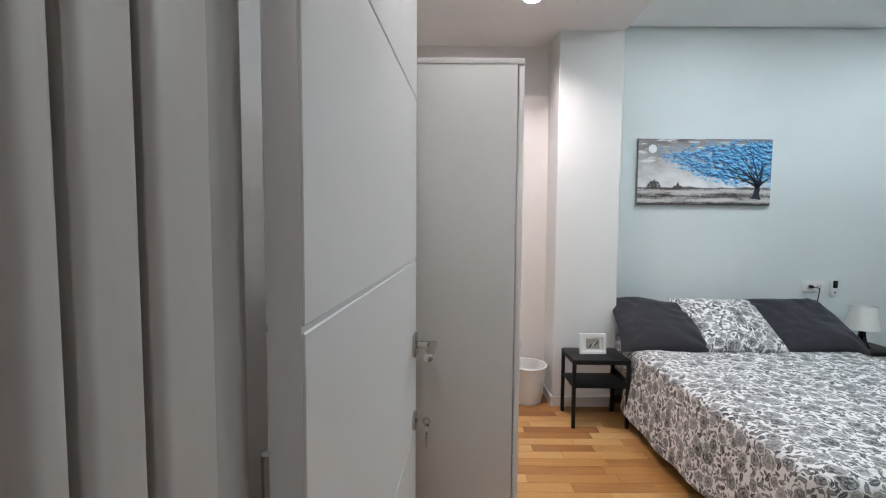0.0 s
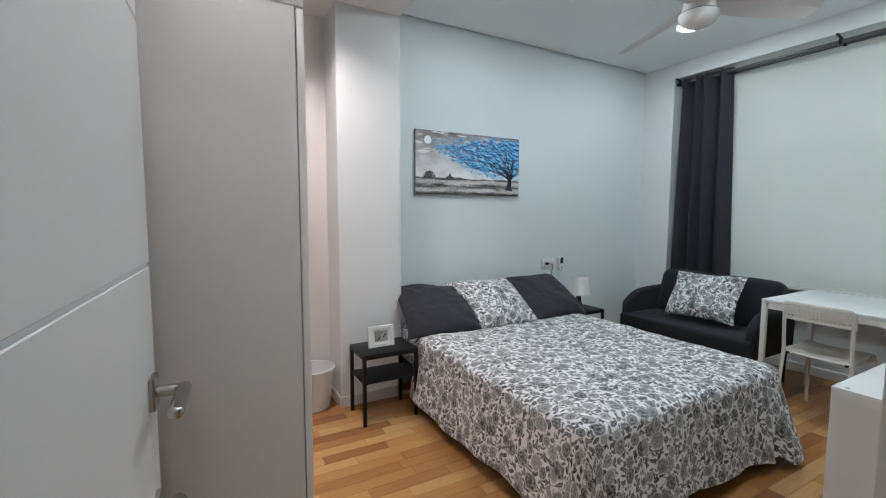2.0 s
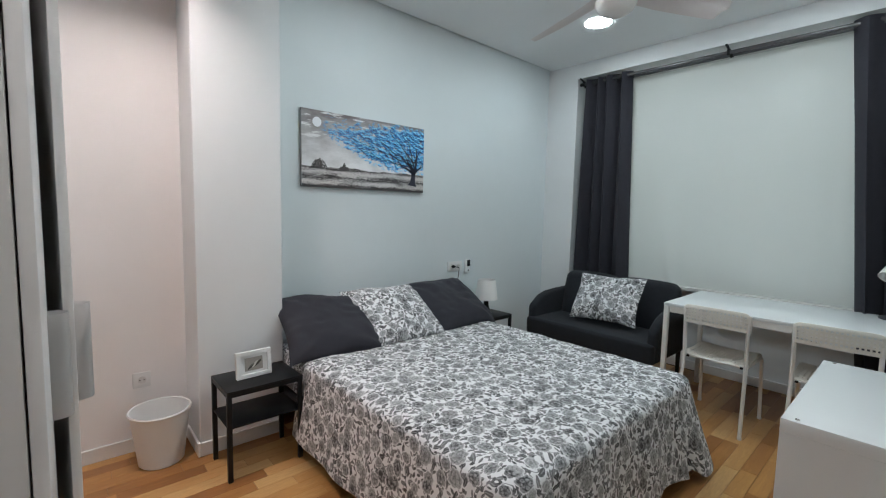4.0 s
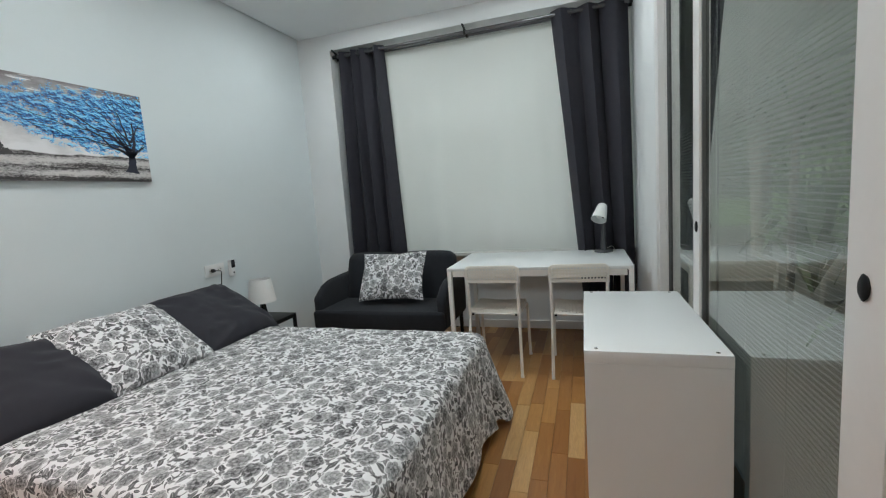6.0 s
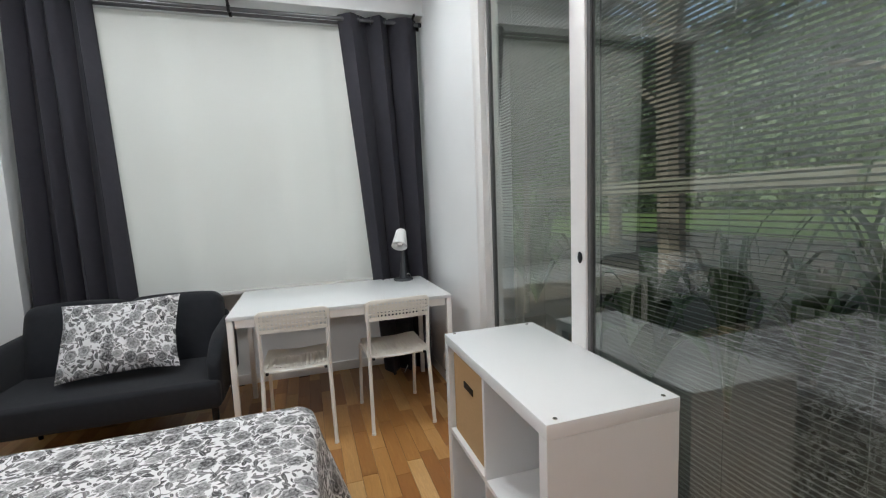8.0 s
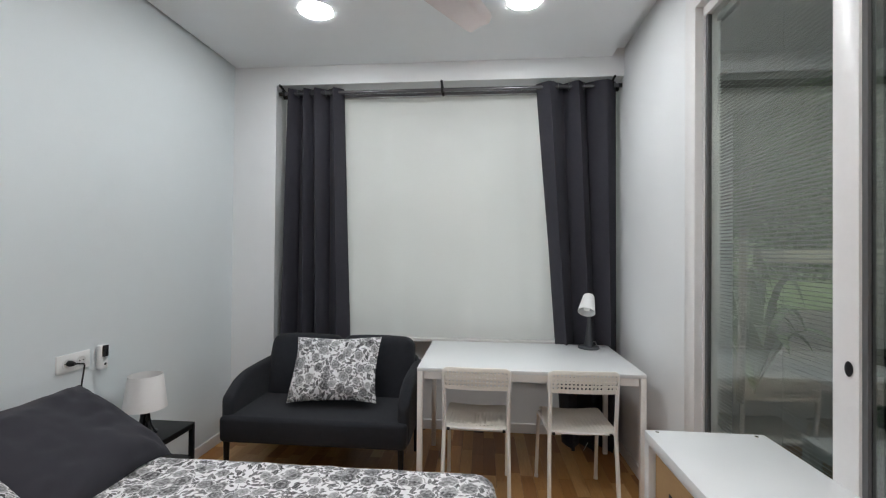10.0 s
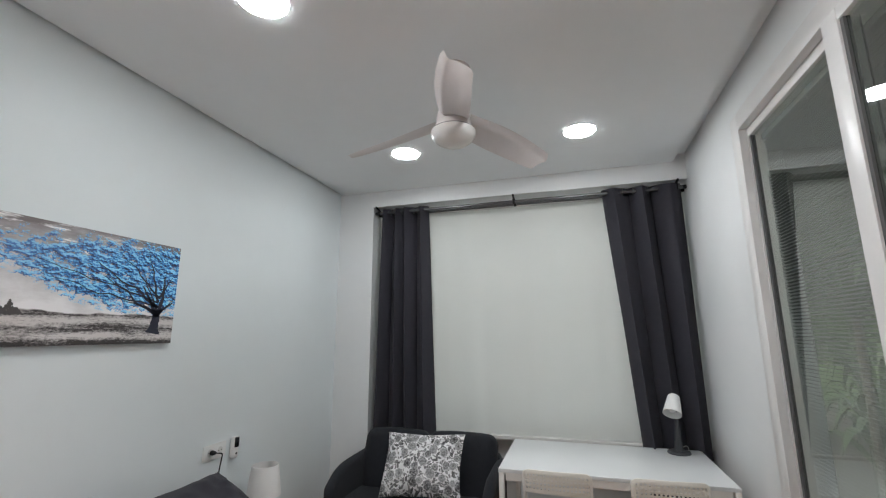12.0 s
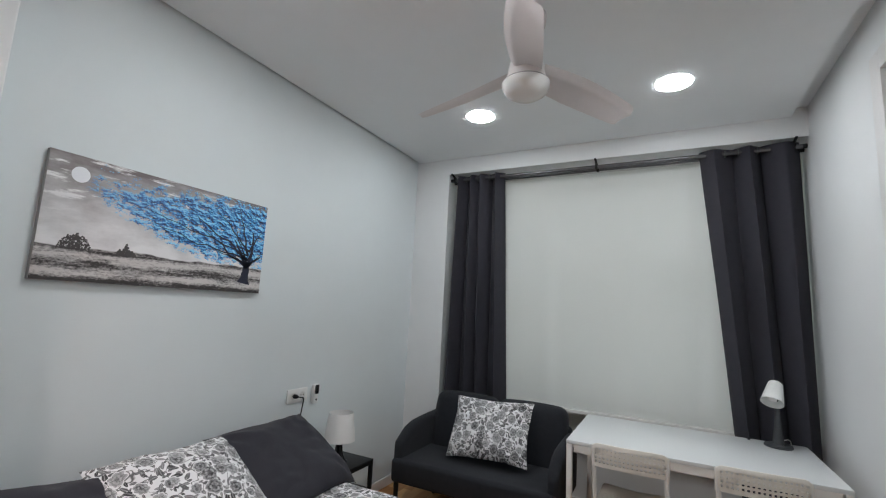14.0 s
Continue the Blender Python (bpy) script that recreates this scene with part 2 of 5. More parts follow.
WARM_SPOT = glowing("warm_spot_diffuser", (1.0, 0.80, 0.75), WARM_POWER)
# glow of the added lamps that stay out of view
UNSEEN_SPOT = glowing("unseen_spot_diffuser", (1.0, 0.865, 0.825), UNSEEN_SPOT_POWER)


def glass_mat():
    n = Nodes("window_glass")
    return n.finish((0.82, 0.88, 0.82), 0.0, Transmission_Weight=1.0, IOR=1.88)


GLASS = glass_mat()


# ---- mesh helpers ----
def mesh_of(bm, name, material, smooth=None):
    bmesh.ops.recalc_face_normals(bm, faces=bm.faces)
    data = bpy.data.meshes.new(name)
    bm.to_mesh(data)
    bm.free()
    if isinstance(material, (list, tuple)):
        for m in material:
            data.materials.append(m)
    else:
        data.materials.append(material)
    if smooth is not None:
        data.polygons.foreach_set("use_smooth", [True] * len(data.polygons))
        data.set_sharp_from_angle(angle=radians(smooth))
    return data


def part(name, bm, material, parent=None, label="", smooth=35):
    ob = new(name, mesh_of(bm, name, material, smooth))
    ob.parent = parent
    if label:
        tagged(ob, label)
    return ob


def thing(name, x, y, z, label, category, turn=0.0, group="", kind=""):
    """An empty at the base of a thing."""
    ob = new(name)
    ob.empty_display_size = 0.1
    ob.matrix_world = pose(x, y, z, 0, 0, turn)
    return tagged(ob, label, category, group, kind)


def box(x0, x1, y0, y1, z0, z1, bevel=0.0, seg=2, bm=None):
    bm = bm or bmesh.new()
    m = Matrix.LocRotScale(((x0 + x1) / 2, (y0 + y1) / 2, (z0 + z1) / 2), None, (abs(x1 - x0), abs(y1 - y0), abs(z1 - z0)))
    made = bmesh.ops.create_cube(bm, size=1.0, matrix=m)
    if bevel:
        edges = list({e for v in made["verts"] for e in v.link_edges})
        bmesh.ops.bevel(bm, geom=edges, offset=bevel, segments=seg, profile=0.5, affect="EDGES")
    return bm


def lathe(profile, n=32, bm=None, at=(0, 0, 0)):
    """A body of turning round z from (radius, height) pairs."""
    bm = bm or bmesh.new()
    rings = []
    for r, z in profile:
        if r < 1e-5:
            rings.append([bm.verts.new((at[0], at[1], at[2] + z))])
        else:
            rings.append([bm.verts.new((at[0] + r * math.cos(2 * math.pi * k / n), at[1] + r * math.sin(2 * math.pi * k / n), at[2] + z)) for k in range(n)])
    for a, b in zip(rings, rings[1:]):
        for k in range(n):
            p = [a[k % len(a)], a[(k + 1) % len(a)], b[(k + 1) % len(b)], b[k % len(b)]]
            p = list(dict.fromkeys(p))
            if len(p) > 2:
                bm.faces.new(p)
    return bm


def rod(points, radius, n=10, bm=None):
    """A tube along points, closed at its ends."""
    bm = bm or bmesh.new()
    pts = [Vector(p) for p in points]
    rings = []
    side = None
    for k, p in enumerate(pts):
        d = (pts[min(k + 1, len(pts) - 1)] - pts[max(k - 1, 0)]).normalized()
        if side is None:
            side = d.orthogonal().normalized()
        side = (side - d * side.dot(d)).normalized()
        up = d.cross(side)
        rings.append([bm.verts.new(p + radius * (math.cos(2 * math.pi * j / n) * side + math.sin(2 * math.pi * j / n) * up)) for j in range(n)])
    for a, b in zip(rings, rings[1:]):
        for j in range(n):
            bm.faces.new((a[j], a[(j + 1) % n], b[(j + 1) % n], b[j]))
    bm.faces.new(rings[0][::-1])
    bm.faces.new(rings[-1])
    return bm


def bend(points, steps=6, pull=0.25):
    """Round the inner corners of a line of points."""
    pts = [Vector(p) for p in points]
    out = [pts[0]]
    for a, b, c in zip(pts, pts[1:], pts[2:]):
        r = min((a - b).length, (c - b).length) * pull
        p, q = b + (a - b).normalized() * r, b + (c - b).normalized() * r
        for k in range(steps + 1):
            t = k / steps
            out.append((1 - t) ** 2 * p + 2 * t * (1 - t) * b + t * t * q)
    return out + [pts[-1]]


def sheet(fn, nu, nv, uv=None, bm=None):
    """A grid surface of fn(u, v) with u, v from 0 to 1; uv(u, v) in metres."""
    bm = bm or bmesh.new()
    layer = bm.loops.layers.uv.verify()
    vs = [[bm.verts.new(fn(i / nu, j / nv)) for i in range(nu + 1)] for j in range(nv + 1)]
    for j in range(nv):
        for i in range(nu):
            f = bm.faces.new((vs[j][i], vs[j][i + 1], vs[j + 1][i + 1], vs[j + 1][i]))
            if uv:
                for loop, (a, b) in zip(f.loops, ((i, j), (i + 1, j), (i + 1, j + 1), (i, j + 1))):
                    loop[layer].uv = uv(a / nu, b / nv)
    return bm


def structure(name, bm, material, label, category, smooth=None):
    return tagged(part(name, bm, material, None, "", smooth), label, category, kind="structure")


# ---- the setting ----
Z_CEIL, Z_LOW, X_WIN, X_NICHE, Y_PIC, Y_GLASS = 2.755, 2.645, 4.19, 4.47, 3.485, 0.64

structure("wall_north", box(1.355, 4.40, Y_PIC, Y_PIC + 0.15, 0, 2.9), BLUE_WALL, "pale blue painted plaster wall behind the bed", "wall")
structure("wall_north_entry", box(-0.55, 0.912, 3.56, 3.71, 0, 2.9), ENTRY_PAINT, "white painted plaster wall of the entry recess", "wall")
structure("column", box(0.912, 1.357, 3.28, 3.70, 0, Z_LOW + 0.1, 0.006, 3), WHITE_WALL, "white plastered column beside the bed", "wall")
structure("wall_west", box(-0.70, -0.55, 0.40, 3.71, 0, 2.9), WHITE_WALL, "white painted plaster wall behind the wardrobe", "wall")
bm = box(X_WIN, 4.62, 3.155, Y_PIC, 0, 2.9)
box(X_WIN, 4.62, 0.40, 3.155, 2.615, 2.9, bm=bm)
structure("wall_east", bm, WHITE_WALL, "white painted plaster wall around the window recess", "wall")
bm = box(X_NICHE, 4.62, 0.40, 3.155, 0, 0.705)
structure("wall_east_parapet", bm, WHITE_WALL, "white painted wall below the window", "wall")
structure("window_sill", box(X_NICHE - 0.15, X_NICHE + 0.10, 0.645, 3.15, 0.705, 0.733, 0.004), FRAME_WHITE, "white window sill in the recess", "window sill")
bm = box(3.27, X_NICHE, 0.42, Y_GLASS, 0, 2.9)
box(0.93, 3.27, 0.42, Y_GLASS, 2.60, 2.9, bm=bm)
box(0.82, 0.93, 0.42, Y_GLASS, 0, 2.9, bm=bm)
box(-0.07, 0.82, 0.42, Y_GLASS, 2.10, 2.9, bm=bm)
box(-0.55, -0.13, 0.42, Y_GLASS, 0, 2.9, bm=bm)
box(-0.13, -0.07, 0.42, Y_GLASS, 2.10, 2.9, bm=bm)
structure("wall_south", bm, WHITE_WALL, "white painted wall with the door and glazing", "wall")
structure("ceiling_void", box(1.36, 4.60, 0.43, Y_PIC + 0.1, 2.81, 2.93), CEILING, "plastered slab above the hung ceiling", "ceiling")
structure("ceiling", box(1.357, X_WIN - 0.001, Y_GLASS + 0.082, Y_PIC - 0.018, Z_CEIL, Z_CEIL + 0.02), CEILING, "white plasterboard ceiling over the bedroom", "ceiling")
# the lowered ceiling, with two square cut-outs for its sunk spots
bm = box(-0.66, 1.355, 0.63, 3.69, Z_LOW + 0.06, Z_CEIL + 0.12)
cuts = ((0.35, 1.15), (0.635, 2.86))
y = 0.63
for cx, cy in cuts:
    box(-0.66, 1.355, y, cy - 0.05, Z_LOW, Z_LOW + 0.06, bm=bm)
    box(-0.66, cx - 0.05, cy - 0.05, cy + 0.05, Z_LOW, Z_LOW + 0.06, bm=bm)
    box(cx + 0.05, 1.355, cy - 0.05, cy + 0.05, Z_LOW, Z_LOW + 0.06, bm=bm)
    y = cy + 0.05
box(-0.66, 1.355, y, 3.69, Z_LOW, Z_LOW + 0.06, bm=bm)
structure("ceiling_entry", bm, ENTRY_PAINT, "lowered white ceiling over the entry", "ceiling")

# skirting boards
def skirting(name, x0, x1, y0, y1):
    structure(name, box(x0, x1, y0, y1, 0.0, 0.075, 0.004), FRAME_WHITE, "white lacquered skirting board along the wall", "baseboard")


skirting("baseboard_north", 1.357, X_WIN, Y_PIC - 0.013, Y_PIC)
skirting("baseboard_column", 0.912, 1.355, 3.267, 3.28)
skirting("baseboard_column_side", 0.899, 0.912, 3.267, 3.545)
skirting("baseboard_entry", -0.55, 0.899, 3.547, 3.56)
skirting("baseboard_window", X_NICHE - 0.013, X_NICHE, 0.655, 3.14)
skirting("baseboard_window_side", X_WIN - 0.013, X_WIN, 3.157, Y_PIC - 0.014)
skirting("baseboard_south", 3.272, X_NICHE - 0.014, Y_GLASS, Y_GLASS + 0.013)

# corridor behind the door, plainly closed
bm = box(-1.0, -0.9, -1.9, 0.42, 0, 2.7)
box(0.80, 0.90, -1.9, 0.42, 0, 2.7, bm=bm)
box(-1.0, 0.90, -2.0, -1.9, 0, 2.7, bm=bm)
box(-0.9, -0.55, 0.36, 0.46, 0, 2.7, bm=bm)
structure("wall_corridor", bm, WHITE_WALL, "white painted corridor walls outside the bedroom door", "wall")
structure("ceiling_corridor", box(-1.0, 0.90, -2.0, 0.45, 2.6, 2.72), CEILING, "white corridor ceiling", "ceiling")

# door casing: stepped lining on the hinge side and at the latch side
casing = thing("door_casing", -0.07, 0.42, 0, "grey-white lacquered door casing with stepped mouldings", "door frame", kind="structure")
for nm, v in (("casing_rebate", (-0.065, 0.0, 0.143, 0.22, 0, 2.10)), ("door_stop", (-0.065, 0.010, 0.07, 0.143, 0, 2.10)), ("casing_lining", (-0.065, 0.004, 0.018, 0.07, 0, 2.10)),
              ("casing_moulding", (-0.14, 0.0, -0.012, 0.018, 0, 2.16)), ("casing_moulding", (-0.14, -0.02, -0.024, -0.012, 0, 2.16))):
    part(nm, box(*v, 0.011, 5), CASING, casing, "", 80)
for nm, v in (("casing_lining", (0.868, 0.89, -0.02, 0.216, 0, 2.10)), ("casing_head", (-0.06, 0.868, -0.02, 0.216, 2.075, 2.10)), ("casing_moulding", (0.875, 0.95, -0.05, -0.02, 0, 2.16))):
    part(nm, box(*v, 0.004), CASING, casing)
for z in (0.25, 1.05, 1.85):
    part("hinge", rod([(0.012, 0.228, z - 0.04), (0.012, 0.228, z + 0.04)], 0.007), STEEL, casing, "steel door hinge")


# ---- the open door ----
def bedroom_door():
    d = thing("bedroom_door", -0.0155, 0.637, 0.0, "white lacquered interior door standing open, with horizontal grooves", "door", -4.2, kind="structure")
    wide, high = 0.808, 2.05
    part("leaf", box(-0.037, -0.003, 0, wide, 0.008, high, 0.002), LACQUER, d)
    levels = [0.008, 0.24, 0.735, 1.221, 1.665, high]
    for a, b in zip(levels, levels[1:]):
        part("panel", box(-0.004, 0.0, 0.0015, wide - 0.0015, a + 0.0035, b - 0.0035, 0.0015, 1), LACQUER, d)
        part("panel", box(-0.040, -0.036, 0.0015, wide - 0.0015, a + 0.0035, b - 0.0035, 0.0015, 1), LACQUER, d)
    for side in (1, -1):
        x = 0.0 if side > 0 else -0.04
        plate = part("handle_plate", box(x, x + side * 0.010, wide - 0.073, wide - 0.027, 0.960, 1.020, 0.002), STEEL, d, "square brushed steel rosette")
        h = part("handle", rod(bend([(x + side * 0.008, wide - 0.05, 0.99), (x + side * 0.050, wide - 0.05, 0.99), (x + side * 0.053, wide - 0.09, 0.99)], 6, 0.4), 0.0105, 14), STEEL, d, "brushed steel lever handle")
        part("lever", box(min(x + side * 0.041, x + side * 0.065), max(x + side * 0.041, x + side * 0.065), wide - 0.172, wide - 0.038, 0.980, 1.001, 0.0095, 4), STEEL, h)
        lock = part("lock_plate", lathe([(0, 0), (0.026, 0), (0.026, 0.007), (0.023, 0.009), (0, 0.009)], 24), STEEL, d, "round steel lock rosette")
        lock.matrix_local = pose(x, wide - 0.05, 0.775, 0, 90 * side, 0)
    key = part("key", box(0.008, 0.03, wide - 0.052, wide - 0.049, 0.77, 0.78, 0.001, 1), STEEL, d, "small steel key in the lock")
    bow = part("key_bow", lathe([(0.004, -0.001), (0.013, -0.001), (0.013, 0.001), (0.004, 0.001)], 20), STEEL, key)
    bow.matrix_local = pose(0.036, wide - 0.05, 0.772, 90, 0, 0)
    ring = part("key_ring", lathe([(0.012, -0.001), (0.014, 0.0), (0.012, 0.001), (0.010, 0.0), (0.012, -0.001)], 24), STEEL, key)
    ring.matrix_local = pose(0.036, wide - 0.05, 0.752, 0, 90, 30)
    part("spare_key", box(0.034, 0.038, wide - 0.058, wide - 0.042, 0.70, 0.742, 0.002, 1), STEEL, key)
    part("latch_face", box(-0.028, -0.012, wide, wide + 0.002, 0.70, 1.06), STEEL, d)


bedroom_door()


# ---- wardrobe ----
def wardrobe():
    w = thing("wardrobe", 0.0, 0.0, 0.0, "light grey two-door wardrobe with one door ajar", "wardrobe")
    x0, x1, y0, y1, top = -0.20, 0.346, 1.58, 2.38, 1.812
    part("side_panel", box(x0, x1, y0, y0 + 0.018, 0.0, top, 0.0015), GREY_PANEL, w)
    part("side_panel", box(x0, x1, y1 - 0.018, y1, 0.0, top, 0.0015), GREY_PANEL, w)
    part("top_panel", box(x0, x1 + 0.02, y0 - 0.002, y1 + 0.002, top, top + 0.018, 0.0015), GREY_PANEL, w)
    part("back_panel", box(x0 - 0.006, x0, y0, y1, 0.02, top), GREY_PANEL, w)
    part("bottom_panel", box(x0, x1, y0 + 0.018, y1 - 0.018, 0.06, 0.078), GREY_PANEL, w)
    part("plinth", box(x1 - 0.03, x1 - 0.015, y0 + 0.018, y1 - 0.018, 0.0, 0.06), GREY_PANEL, w)
    part("shelf", box(x0, x1 - 0.02, y0 + 0.018, y1 - 0.018, 1.60, 1.616), GREY_PANEL, w)
    part("hanging_rail", rod([(0.07, y0 + 0.018, 1.54), (0.07, y1 - 0.018, 1.54)], 0.012), STEEL, w)
    a = part("door", box(x1 + 0.003, x1 + 0.021, y0 + 0.001, (y0 + y1) / 2 - 0.002, 0.03, top - 0.003, 0.002), FRAME_WHITE, w)
    b = part("door", box(0, 0.018, -0.396, -0.002, 0.03, top - 0.003, 0.002), FRAME_WHITE, w)
    b.matrix_local = pose(x1 + 0.003, y1, 0, 0, 0, 6)
    for ob, at in ((a, (x1 + 0.021, (y0 + y1) / 2 - 0.04)), (b, (0.018, -0.36))):
        def fold(u, v):
            t = u * math.pi
            return (at[0] + 0.032 * math.sin(t) ** 0.6, at[1] + 0.022 * math.cos(t), 0.90 + 0.21 * v)
        h = sheet(fold, 14, 2)
        bmesh.ops.solidify(h, geom=h.faces[:], thickness=0.003)
        part("handle", h, FRAME_WHITE, ob, "white folded metal pull")


wardrobe()


# ---- bed ----
BX0, BX1, BY0, BY1, BZ = 1.365, 2.832, 1.568, 3.46, 0.487


def bed():
    b = thing("bed", (BX0 + BX1) / 2, (BY0 + BY1) / 2, 0, "double bed with a dark upholstered base under a mattress", "bed")
    hx, hy = (BX1 - BX0) / 2, (BY1 - BY0) / 2
    part("bed_base", box(-hx + 0.02, hx - 0.02, -hy + 0.02, hy, 0.15, 0.25, 0.015), DARK_GREY, b)
    bm = box(-hx, hx, -hy, hy, 0.25, BZ, 0.05, 4)
    layer = bm.loops.layers.uv.verify()
    for f in bm.faces:
        for l in f.loops:
            c = l.vert.co
            l[layer].uv = (c.x + c.z, c.y + c.z)
    part("mattress", bm, FLORAL, b, "mattress in a floral fitted sheet")
    for sx in (-1, 1):
        for sy in (-1, 0, 1):
            part("leg", lathe([(0, 0), (0.025, 0), (0.028, 0.15), (0, 0.15)], 16, at=(sx * (hx - 0.12), sy * (hy - 0.12), 0)), BLACK, b)


bed()


def bedspread():
    """A cloth that lies on the bed and hangs down on three sides in soft folds."""
    spread = thing("bedspread", (BX0 + BX1) / 2, (BY0 + BY1) / 2, BZ, "white cotton bedspread printed with grey flowers, draped over the bed", "bedspread")
    back = Matrix.Translation((-(BX0 + BX1) / 2, -(BY0 + BY1) / 2, -BZ))
    bm = bmesh.new()
    layer = bm.loops.layers.uv.verify()
    r, head = 0.07, 3.02
    # outline from the head end of one side round the foot to the head end of the other
    line = []
    for k in range(61):
        line.append((BX0, head + (BY0 + r - head) * k / 60, -1, 0))
    for k in range(1, 12):
        a = math.pi / 2 * k / 12
        line.append((BX0 + r - r * math.cos(a), BY0 + r - r * math.sin(a), -math.cos(a), -math.sin(a)))
    for k in range(61):
        line.append((BX0 + r + (BX1 - BX0 - 2 * r) * k / 60, BY0, 0, -1))
    for k in range(1, 12):
        a = math.pi / 2 * k / 12
        line.append((BX1 - r + r * math.sin(a), BY0 + r - r * math.cos(a), math.sin(a), -math.cos(a)))
    for k in range(61):
        line.append((BX1, BY0 + r + (head - BY0 - r) * k / 60, 1, 0))
    run = [0.0]
    for p, q in zip(line, line[1:]):
        run.append(run[-1] + math.hypot(q[0] - p[0], q[1] - p[1]))
    corner = [math.exp(-((min(math.hypot(x - BX0, y - BY0), math.hypot(x - BX1, y - BY0)) / 0.16) ** 2)) for x, y, *_ in line]
    steps = 22

    def ripple(x, y):
        return 0.006 * noise.noise((x * 5, y * 5, 2)) + 0.004 * noise.noise((x * 14, y * 9, 4))

    rows = []
    top = BZ + 0.022
    for j in range(steps + 1):
        d = j / steps
        row = []
        for (x, y, nx, ny), s, c in zip(line, run, corner):
            reach = 0.415 + 0.012 * math.sin(3.1 * s) + 0.03 * noise.noise((s * 1.7, 3.1, 0)) + c * (0.03 + 0.03 * math.sin(52 * s))
            if d < 0.18:
                a = d / 0.18 * math.pi / 2
                out, z = 0.075 * math.sin(a) - 0.06, top - 0.045 * (1 - math.cos(a))
            else:
                e = (d - 0.18) / 0.82
                out, z = 0.015 + 0.05 * e, top - 0.045 - (reach - 0.045) * e
            e = max(0.0, (d - 0.15) / 0.85)
            wave = 0.016 * math.sin(17 * s + 2.2 * noise.noise((s * 1.3, 0, 7))) + 0.02 * noise.noise((s * 4.5, d * 2.0, 1))
            near_door = x < (BX0 + BX1) / 2
            wave *= 0.45 if nx < -0.5 else 1.0
            wave += c * (0.085 * math.sin(34 * s) + 0.105 + 0.03 * math.sin(71 * s)) * (0.3 if near_door else 0.62)
            out += wave * e ** 1.3
            px, py = x + nx * out, y + ny * out
            row.append(bm.verts.new((px, py, z + ripple(px, py) * max(0.0, 1 - 3 * d))))
        rows.append(row)
    for j in range(steps):
        for k in range(len(line) - 1):
            f = bm.faces.new((rows[j][k], rows[j][k + 1], rows[j + 1][k + 1], rows[j + 1][k]))
            for l, (kk, jj) in zip(f.loops, ((k, j), (k + 1, j), (k + 1, j + 1), (k, j + 1))):
                x, y, nx, ny = line[kk]
                q = jj / steps
                far = -0.06 + 0.10 * q / 0.18 if q < 0.18 else 0.04 + 0.37 * (q - 0.18) / 0.82
                l[layer].uv = (x + nx * far, y + ny * far)
    part("skirt", bm, FLORAL, spread, "floral skirt hanging in soft folds", 60).matrix_local = back
    # the flat top
    nu, nv = 48, 56

    def flat(u, v):
        x, y = BX0 + 0.045 + (BX1 - BX0 - 0.09) * u, BY0 + 0.045 + (head - BY0 - 0.045) * v
        return (x, y, top + 0.0003 + ripple(x, y))

    bm = sheet(flat, nu, nv, lambda u, v: (BX0 + 0.045 + (BX1 - BX0 - 0.09) * u, BY0 + 0.045 + (head - BY0 - 0.045) * v))
    part("top_cloth", bm, FLORAL, spread, "", 60).matrix_local = back


bedspread()


def pillow(name, wide, high, thick, m, material, label, category, seed=0, group=""):
    """A soft cushion with pulled corners and creases; it lies in its own xy plane."""
    bm = bmesh.new()
    n = 44

    def side(sign):
        def fn(u, v):
            a, b = 2 * u - 1, 2 * v - 1
            fill = max(0.0, (1 - abs(a) ** 2.6) * (1 - abs(b) ** 2.6)) ** 0.55
            pull = 1 - 0.07 * (1 - abs(a) ** 2) * abs(b) ** 2, 1 - 0.07 * (1 - abs(b) ** 2) * abs(a) ** 2
            crease = 0.014 * noise.noise((a * 2.4 + seed, b * 2.4, sign)) + 0.004 * noise.noise((a * 6 + seed, b * 5, sign * 3)) - 0.016 * max(0.0, abs(noise.noise((a * 3.1, b * 3.6 + seed, sign))) - 0.2)
            # sharp folds that run in from the corners
            fold = 0.0
            for cx, cy, turn in ((-1, -1, 0.75), (1, -1, 2.4), (1, 1, 3.9), (-1, 1, 5.5)):
                dx, dy = a - cx, b - cy
                far = math.hypot(dx, dy)
                fold += 0.009 * math.exp(-((far - 0.42) / 0.3) ** 2) * math.cos(9 * (math.atan2(dy, dx) - turn) + seed * 2 + 2 * noise.noise((a * 2, b * 2, seed)))
            limp = -0.03 * abs(a) ** 5 * max(0.0, -b) ** 3
            sag = 0.02 * noise.noise((a * 1.2 + 4 * seed, b * 1.2, 9)) + limp
            return (a * wide / 2 * pull[1], b * high / 2 * pull[0], sign * (thick / 2 * fill + (crease + fold) * min(1.0, fill * 1.3)) + sag)
        return fn

    for sign in (1, -1):
        sheet(side(sign), n, n, lambda u, v: (u * wide + seed * 1.37, v * high + seed * 0.71), bm)
    bmesh.ops.remove_doubles(bm, verts=bm.verts, dist=0.0008)
    ob = part(name, bm, material, None, "", 70)
    ob.matrix_world = m
    return tagged(ob, label, category, group)


